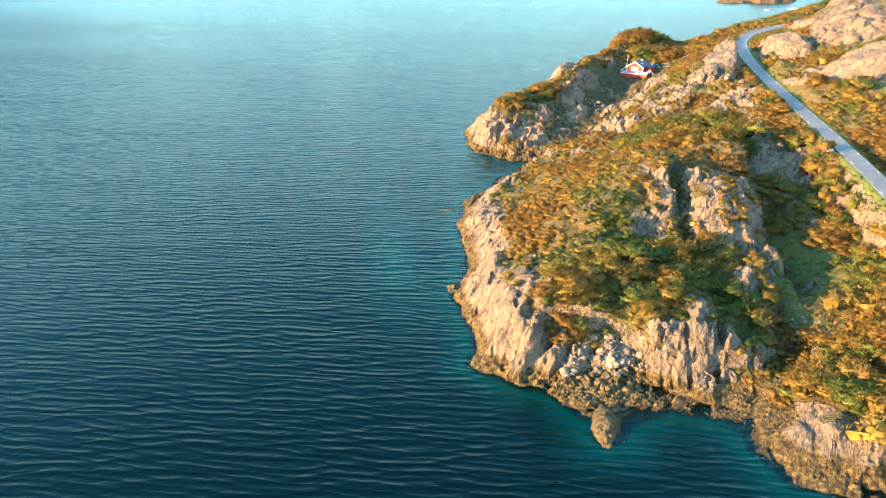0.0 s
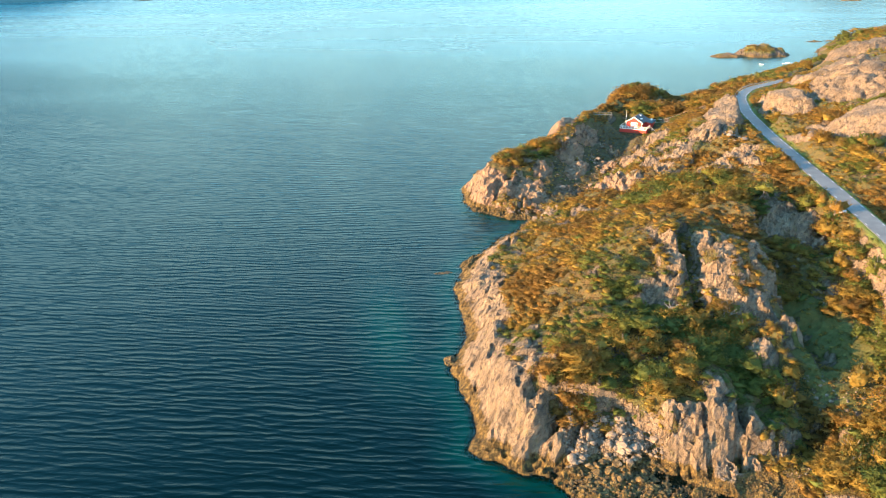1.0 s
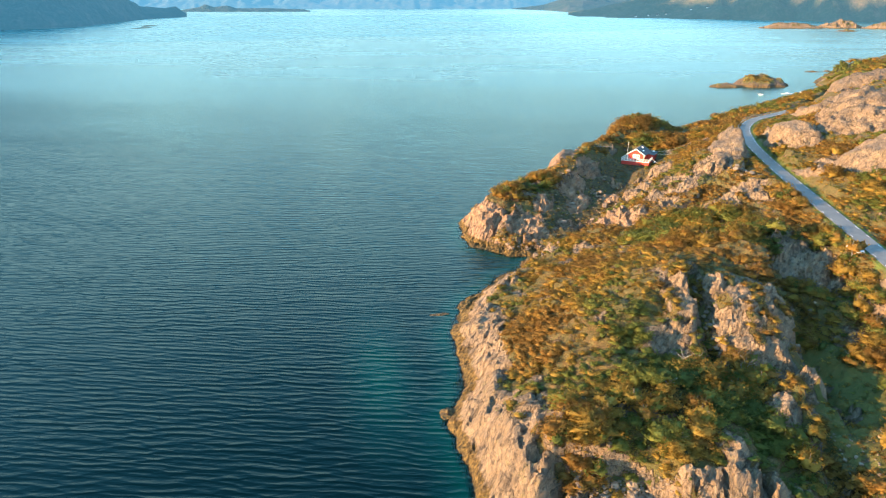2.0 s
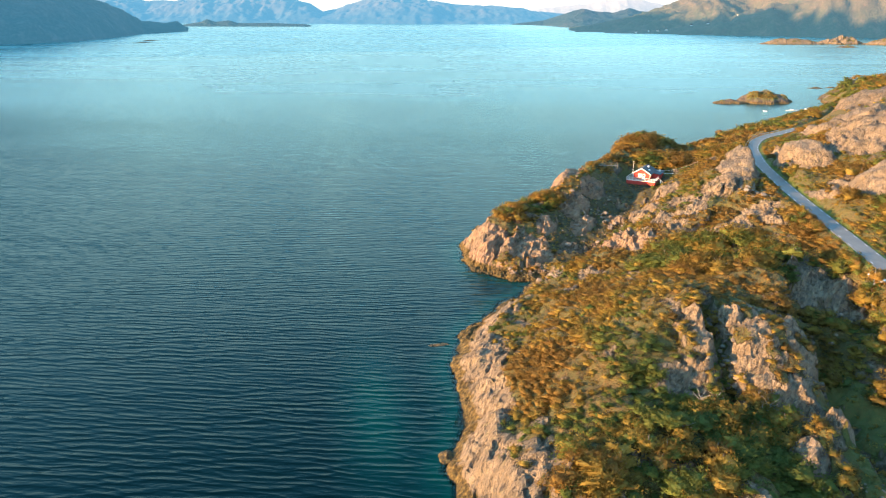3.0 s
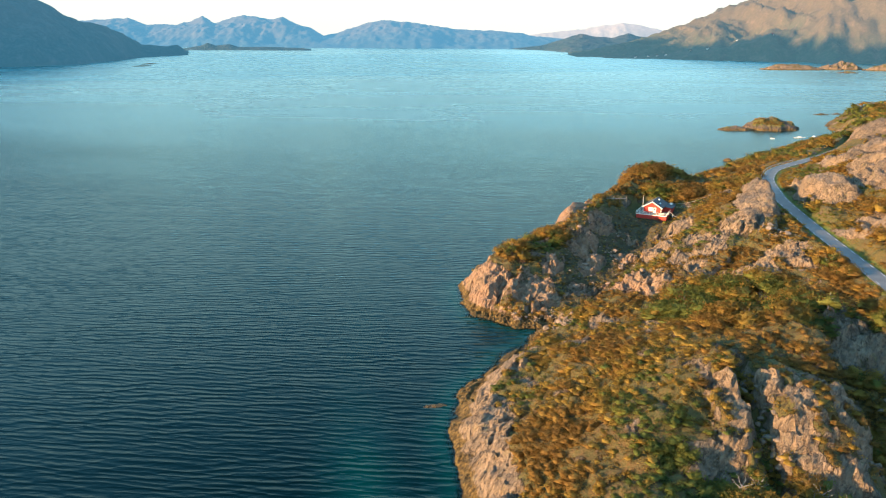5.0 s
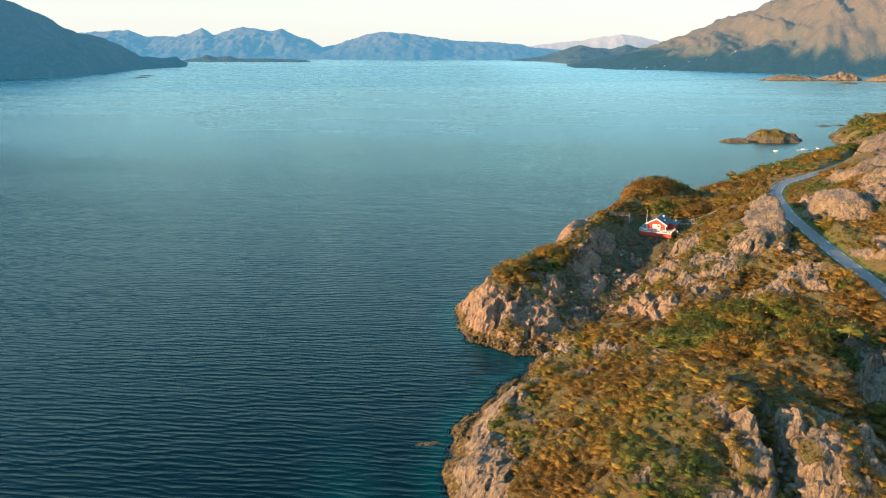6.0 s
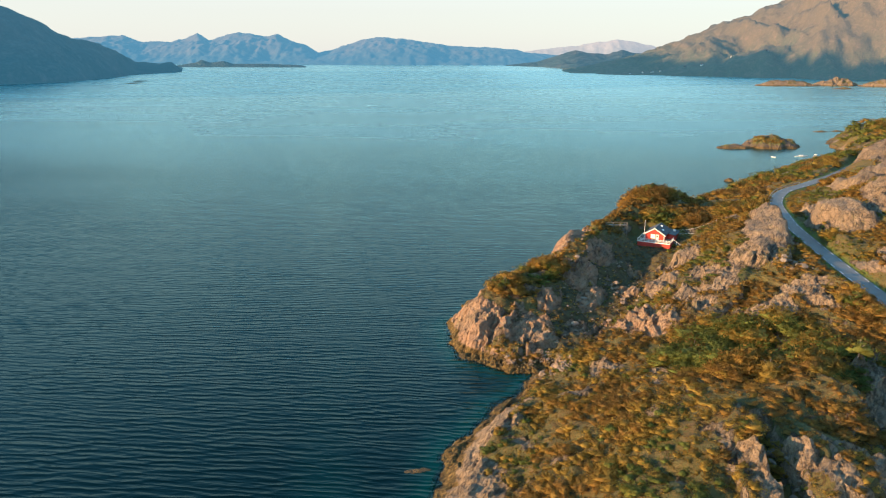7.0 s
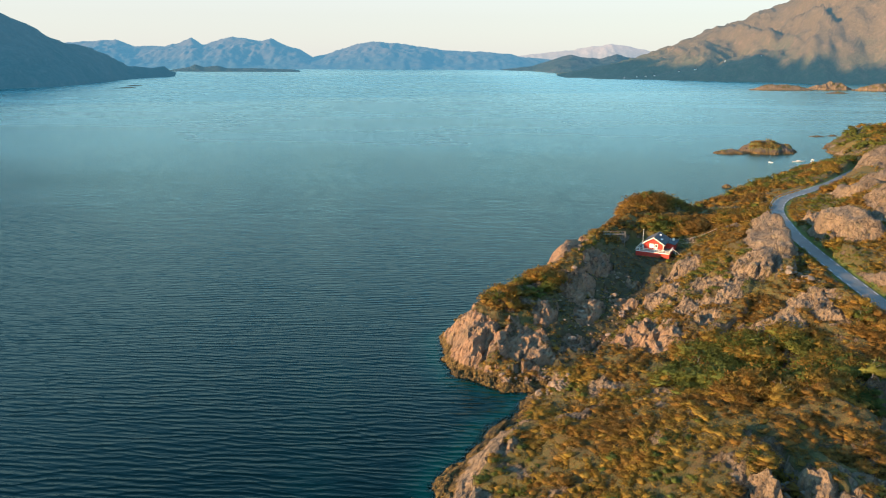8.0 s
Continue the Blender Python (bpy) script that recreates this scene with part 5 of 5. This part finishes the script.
# ---------------------------------------------------------------- islets and boats
def build_islet(name, cx, cy, rx, ry, high, seed, label, green=0.0, gap=1.2, turn=0.0, dark=True):
    """A rocky islet rising from the water, with heath on its back where green is over zero."""
    us, vs = np.arange(-rx * 1.25, rx * 1.25 + gap, gap), np.arange(-ry * 1.25, ry * 1.25 + gap, gap)
    u, v = np.meshgrid(us, vs)
    c, s = math.cos(radians(turn)), math.sin(radians(turn))
    x, y = cx + u * c - v * s, cy + u * s + v * c
    size = max(rx, ry)
    r = np.sqrt((u / rx) ** 2 + (v / ry) ** 2) + 0.30 * fbm(x / size * 2.2, y / size * 2.2, 4, seed)
    one, crack = facets(x, y, size * 0.16, seed + 5, 1.8, 0.8)
    h = np.where(r < 1, high * np.clip(1 - r, 0, 1) ** 0.6 * (1 + 0.3 * fbm(x / size * 3, y / size * 3, 3, seed + 2)), -2.5 * (r - 1) * 3)
    h = h + np.where(r < 1.05, 0.09 * high * one - 0.06 * high * step(0.2, 0, crack), 0)
    me = mesh_from(name, np.stack([x, y, h], -1), grid_faces(len(us), len(vs)))
    point_values(me, "rock", np.where((h > high * 0.35) & (fbm(x / 6, y / 6, 3, seed + 8) < green), 0.0, 1.0))
    point_values(me, "verge", np.zeros_like(h))
    me.materials.append(SKERRY if dark else LAND)
    ob = tagged(new(name, me), label, "islet", kind="structure")
    if green > 0:
        some = np.argwhere((h > high * 0.4) & (fbm(x / 6, y / 6, 3, seed + 8) < green * 0.8))
        some = some[RNG.permutation(len(some))[: min(len(some), 260)]]
        p = np.array([(x[i, j], y[i, j], h[i, j] - 0.1) for i, j in some])
        t = RNG.uniform(0.5, 1.4, len(p))
        scatter_leaves("islet_scrub", [leaf_cloud(RNG, 30, 0.14, 5) for _ in range(3)], p, np.stack([t * 1.3, t], -1), RNG.uniform(0, 0.3, len(p)), LEAVES[2], "low scrub on top of the islet", "shrubs")
    return ob


build_islet("islet_1", 246, 636, 23, 15, 9.5, 101, "rocky islet with heath and bushes on its back", 0.25)
build_islet("islet_2", 219, 627, 13, 6.5, 3.4, 103, "low bare brown skerry", 0.0, 0.8)
build_islet("islet_3", 343, 750, 8, 2.4, 1.2, 105, "small dark skerry", 0.0, 0.7)
build_islet("islet_4", 360, 756, 6, 2.2, 1.2, 107, "small dark skerry", 0.0, 0.7)
build_islet("islet_5", 160, 476, 2.6, 2.0, 2.0, 109, "dark rock standing in the water", 0.0, 0.4)
build_islet("islet_6", 742, 1732, 70, 20, 13, 111, "low sunlit orange rock island", -0.15, 2.4, -2, False)
build_islet("islet_7", 850, 1742, 46, 22, 19, 113, "sunlit rounded rock island", -0.15, 2.4, 4, False)
build_islet("islet_8", 945, 1700, 62, 24, 19, 115, "sunlit rock island with dark scrub", -0.15, 2.4, -14, False)
build_islet("islet_9", 785, 1584, 24, 5, 4, 117, "flat skerry off the rock island", 0.0, 1.2)
build_islet("islet_13", -735, 1830, 26, 9, 2.4, 125, "low dark skerry off the shaded mountain shore", 0.0, 2.0, 70)
build_islet("islet_14", -708, 1720, 30, 8, 2.0, 127, "flat reef off the shaded mountain shore", 0.0, 2.0, 75)
build_islet("islet_12", 22.2, 84.5, 2.0, 4.6, 1.7, 123, "weed-covered rock rib running out from the beach", 0.0, 0.3)
build_islet("islet_10", -1.2, 128.5, 1.3, 2.2, 1.0, 119, "weed-covered rock awash at the shore", 0.0, 0.25)
build_islet("islet_11", -3.4, 172, 2.6, 0.8, 0.14, 121, "weed-covered rock just breaking the surface", 0.0, 0.3, 14)


def build_boat(x, y, turn, length, material, label, house=True):
    boat = thing("motorboat", pose(x, y, 0, 0, 0, turn) @ Matrix.Diagonal((0.9, 0.9, 0.62, 1)), label, "boat", "moored boats")
    k = length / 2

    def ring(t, wide, low, high):
        return [(-wide, t, high), (-wide * 0.75, t, low), (0, t, low - 0.12), (wide * 0.75, t, low), (wide, t, high)]

    part("hull", loft([ring(-k, 0.8, -0.1, 0.6), ring(-k * 0.3, 1.0, -0.15, 0.62), ring(k * 0.4, 0.85, -0.1, 0.72), ring(k * 0.85, 0.35, 0.1, 0.85), ring(k, 0.05, 0.5, 0.92)]), material, boat)
    part("foredeck", loft([[(-0.8, k * 0.1, 0.7), (0.8, k * 0.1, 0.7), (0, k * 0.1, 0.84)], [(-0.04, k * 0.98, 0.93), (0.04, k * 0.98, 0.93), (0, k * 0.98, 0.97)]]), WHITE, boat)
    if not house:
        part("thwart", boxes((-0.7, 0.7, -k * 0.2, -k * 0.1, 0.35, 0.42)), DECKWOOD, boat)
        return
    part("wheelhouse", boxes((-0.6, 0.6, -k * 0.35, k * 0.15, 0.6, 1.7), bevel=0.12), WHITE, boat, "small white wheelhouse")
    part("windscreen", boxes((-0.5, 0.5, k * 0.15, k * 0.17, 1.15, 1.55)), GLASS, boat)
    part("outboard_motor", boxes((-0.18, 0.18, -k - 0.35, -k, 0.1, 0.95), bevel=0.06), RUBBER, boat)


build_boat(227, 577, 60, 3.4, WHITE, "small white rowing boat moored in the bay", False)
build_boat(249, 582, -80, 11.5, WHITE, "long white motorboat moored near the shore")
build_boat(263, 591, 40, 2.4, WHITE, "small white open boat moored near the shore", False)


def build_jetty():
    """A small timber jetty and two mooring poles by the bay."""
    jetty = thing("jetty", pose(233.5, 555, 0, 0, 0, -25) @ Matrix.Scale(0.6, 4), "small weathered timber jetty in the bay", "jetty")
    part("jetty_deck", boxes(*[(-4.5 + i * 0.5, -4.06 + i * 0.5, -0.9, 0.9, 0.62, 0.7) for i in range(18)]), DECKWOOD, jetty)
    for x in (-4.2, -1.4, 1.4, 4.2):
        for y in (-0.8, 0.8):
            part("pile", tube([(x, y, -2.5), (x, y, 0.95)], 0.12, 7), DECKWOOD, jetty)
    for x, y, high in ((247.5, 562, 5.2), (249.5, 563, 4.4)):
        pole = thing("mooring_pole", Matrix.Translation((x, y, max(ground_at(x, y), -2.0))), "white painted mooring pole at the water's edge", "pole", "mooring poles")
        part("shaft", tube([(0, 0, -0.6), (0, 0, high)], 0.16, 8, 0.8), WHITE, pole)
        part("cap", boxes((-0.2, 0.2, -0.2, 0.2, high, high + 0.12), bevel=0.03), WHITE, pole)


build_jetty()


def build_farmhouses():
    """Houses along the far shore."""
    slope = np.vstack(SLOPES)
    for x, y, turn in FARMS:
        z = slope[np.argmin((slope[:, 0] - x) ** 2 + (slope[:, 1] - y) ** 2), 2]
        house = thing("farmhouse", pose(x, y, z - 0.5, 0, 0, turn) @ Matrix.Scale(0.65, 4), "white farmhouse with a dark roof on the far shore", "house", "far shore houses")
        part("wall", prism([(-3.5, -3), (3.5, -3), (3.5, 4.5), (0, 7), (-3.5, 4.5)], -5, 5), WHITE, house)
        for side in (-1, 1):
            part("roof", prism([(0, 7.1), (side * 4, 4.1), (side * 4, 4.5), (0, 7.6)], -5.4, 5.4), ROOF, house)
        part("chimney", boxes((-0.4, 0.4, 1, 1.8, 7, 8.6)), RED, house)


FARMS = [(575, 2530, 20), (612, 2515, -30), (640, 2510, 50), (668, 2515, 10), (735, 2475, 75), (780, 2455, 40), (850, 2400, -20), (930, 2335, 80)]
build_farmhouses()


# ---------------------------------------------------------------- boulders
def boulder_meshes(count, rng, level=2):
    """Broken, flat-sided stones of about one metre."""
    made = []
    for _ in range(count):
        bm = bmesh.new()
        bmesh.ops.create_icosphere(bm, subdivisions=level, radius=0.62)
        for _ in range(9):
            n = Vector(rng.normal(0, 1, 3)).normalized()
            cut = rng.uniform(0.30, 0.5)
            for v in bm.verts:
                over = v.co.dot(n) - cut
                if over > 0:
                    v.co -= n * over
        for v in bm.verts:
            v.co = Vector((v.co.x * 1.15, v.co.y, v.co.z * 0.75)) + Vector(rng.normal(0, 0.012, 3))
        me = bpy.data.meshes.new("boulder")
        bm.to_mesh(me)
        bm.free()
        me.materials.append(STONE)
        made.append(me)
    return made


STONES = boulder_meshes(9, RNG)
# Boulder fields: middle, half sizes, count of single boulders, count of small stones, size.
FIELDS = [
    (24, 97, 6.5, 6.5, 110, 1300, 0.95, "shore boulders", "pale angular boulder on the stony shore"), (24, 211, 6, 4, 30, 440, 0.9, "cove boulders", "broken grey boulder in the shaded cove"),
    (88.5, 238, 3.0, 4.5, 24, 70, 1.2, "fallen boulders", "pale fallen boulder below the road ridge"), (66, 108, 8, 7, 20, 200, 0.7, "hillside boulders", "grey boulder among the autumn heath"),
    (45, 254, 11, 22, 34, 260, 1.1, "hollow boulders", "grey boulder on the dark ground of the hollow"), (18, 216.5, 8, 3, 20, 210, 0.9, "headland boulders", "weed-stained boulder at the foot of the headland"), (42, 89, 9, 4.5, 20, 1300, 0.5, "beach stones", "rounded stone on the weedy beach"), (48.3, 145, 1.5, 15, 26, 80, 1.0, "cleft boulders", "pale block fallen into the shaded cleft"), (78, 163, 6, 5, 12, 60, 0.9, "crag boulders", "grey boulder at the foot of the crag"),
]


def build_boulders():
    small_v, small_f, count = [], [], 0
    tiny = boulder_meshes(5, RNG, 1)
    templates = []
    for me in tiny:
        v = np.zeros(len(me.vertices) * 3, np.float32)
        me.vertices.foreach_get("co", v)
        f = np.array([p.vertices[:] for p in me.polygons], np.int32)
        templates.append((v.reshape(-1, 3), f))
    for cx, cy, rx, ry, many, few, size, group, label in FIELDS:
        x, y = cx + rx * np.clip(RNG.normal(0, 0.5, many), -1, 1), cy + ry * np.clip(RNG.normal(0, 0.5, many), -1, 1)
        h, _, d, _ = land(x, y)
        for i in range(many):
            if h[i] < -0.5:
                continue
            s = size * RNG.uniform(0.5, 1.5)
            ob = new("boulder", STONES[RNG.integers(0, len(STONES))])
            ob.matrix_world = pose(x[i], y[i], h[i] + 0.16 * s, RNG.uniform(-18, 18), RNG.uniform(-18, 18), RNG.uniform(0, 360)) @ Matrix.Diagonal((s, s * RNG.uniform(0.7, 1.1), s * RNG.uniform(0.7, 1.1), 1))
            tagged(ob, label, "boulder", group)
        x, y = cx + rx * 1.15 * RNG.uniform(-1, 1, few), cy + ry * 1.15 * RNG.uniform(-1, 1, few)
        h, _, d, _ = land(x, y)
        for i in np.where((h > -0.6) & (h < 6 + 40 * (cy > 235)))[0]:
            v, f = templates[RNG.integers(0, len(templates))]
            a, s = RNG.uniform(0, 6.28), size * RNG.uniform(0.25, 0.7)
            r = np.array([[math.cos(a), -math.sin(a), 0], [math.sin(a), math.cos(a), 0], [0, 0, RNG.uniform(0.6, 1.0)]]) * s
            small_v.append(v @ r.T + [x[i], y[i], h[i] + 0.15 * s])
            small_f.append(f + count)
            count += len(v)
    me = mesh_from("shingle", np.vstack(small_v), np.vstack(small_f))
    me.materials.append(STONE)
    tagged(new("shingle", me), "loose pale stones and shingle along the shore", "stones", kind="stuff")


build_boulders()


# ---------------------------------------------------------------- single small trees
def build_trees():
    trunks, crowns = [], [[], [], []]
    for n in range(6):
        bm = tube([(0, 0, -0.15), (0.03, 0.02, 0.25), (-0.02, 0.05, 0.6), (0.03, 0.03, 0.9)], 0.035, 5, 0.3)
        for k in range(5):
            a, z = RNG.uniform(0, 6.28), RNG.uniform(0.1, 0.5)
            limb = tube([(0, 0, z), (0.12 * math.cos(a), 0.12 * math.sin(a), z + 0.14), (0.3 * math.cos(a), 0.3 * math.sin(a), z + 0.30)], 0.016, 4, 0.4)
            me = bpy.data.meshes.new("limb")
            limb.to_mesh(me)
            limb.free()
            bm.from_mesh(me)
        me = bpy.data.meshes.new("trunk")
        bm.to_mesh(me)
        bm.free()
        me.materials.append(BARK)
        trunks.append(me)
        for k in range(3):
            v, f, ways = leaf_cloud(RNG, 210, 0.06, 11, 13, 6)
            me = mesh_from("crown", v, f, True)
            point_vectors(me, "puff", ways)
            me.materials.append(LEAVES[k])
            crowns[k].append(me)
    labels = [("golden birch bush with thin pale stems", "golden birches"), ("dense green willow bush", "green willows"), ("rust brown dwarf birch bush", "rusty dwarf birches")]
    for cx, cy, r, tall in THICKETS + THICKETS_FAR:
        n = int(9 if cy < 215 else 6)
        x, y = cx + r * 0.7 * RNG.normal(0, 0.55, n * 2), cy + r * 0.7 * RNG.normal(0, 0.55, n * 2)
        h, bare, d, verge = land(x, y)
        near, _ = line_distance(x, y, ROAD)
        yard = np.hypot(x - 69, y - 303) < 9
        for i in [i for i in range(n * 2) if d[i] > 4 and near[i] > 4.5 and not yard[i]][:n]:
            k = int(RNG.choice(3, p=[0.5, 0.36, 0.14]))
            s = tall * RNG.uniform(0.95, 1.45)
            tree = new("birch_bush" if k != 1 else "willow_bush")
            tree.empty_display_size = 0.3
            tree.matrix_world = pose(x[i], y[i], h[i] - 0.05, 0, 0, RNG.uniform(0, 360)) @ Matrix.Diagonal((s * 1.2, s * 1.2, s, 1))
            tagged(tree, labels[k][0], "bush", labels[k][1])
            j = RNG.integers(0, 6)
            new("trunk", trunks[j]).parent = tree
            new("crown", crowns[k][j]).parent = tree


build_trees()


def build_dead_bushes():
    """Bleached bare bushes in the shaded pocket below the crag."""
    for n, (x, y, high) in enumerate(((39.8, 128.8, 2.0), (46.2, 127.6, 2.2), (51, 129, 2.1), (34.8, 120, 1.6), (43, 131, 1.7))):
        bush = thing("dead_bush", pose(x, y, ground_at(x, y) + 0.5, 0, 0, n * 71), "bleached grey bare bush without leaves", "bush", "dead bushes")
        part("stem", tube([(0, 0, -0.8), (0.05, 0.02, 0.3 * high), (0.0, 0.1, 0.6 * high)], 0.09, 6, 0.6), DRIFTWOOD, bush)
        for k in range(8):
            a, z = k * 2.4 + n, high * (0.15 + 0.05 * k)
            c, d = math.cos(a), math.sin(a)
            part("branch", tube([(0, 0, z), (0.5 * c, 0.5 * d, z + 0.22 * high), (1.05 * c + 0.15 * d, 1.05 * d - 0.15 * c, z + 0.36 * high + 0.03 * k), (1.4 * c, 1.4 * d, z + 0.55 * high)], 0.055, 5, 0.35), DRIFTWOOD, bush)


build_dead_bushes()
build_car(89.0, 170.0, 16.86, 6)
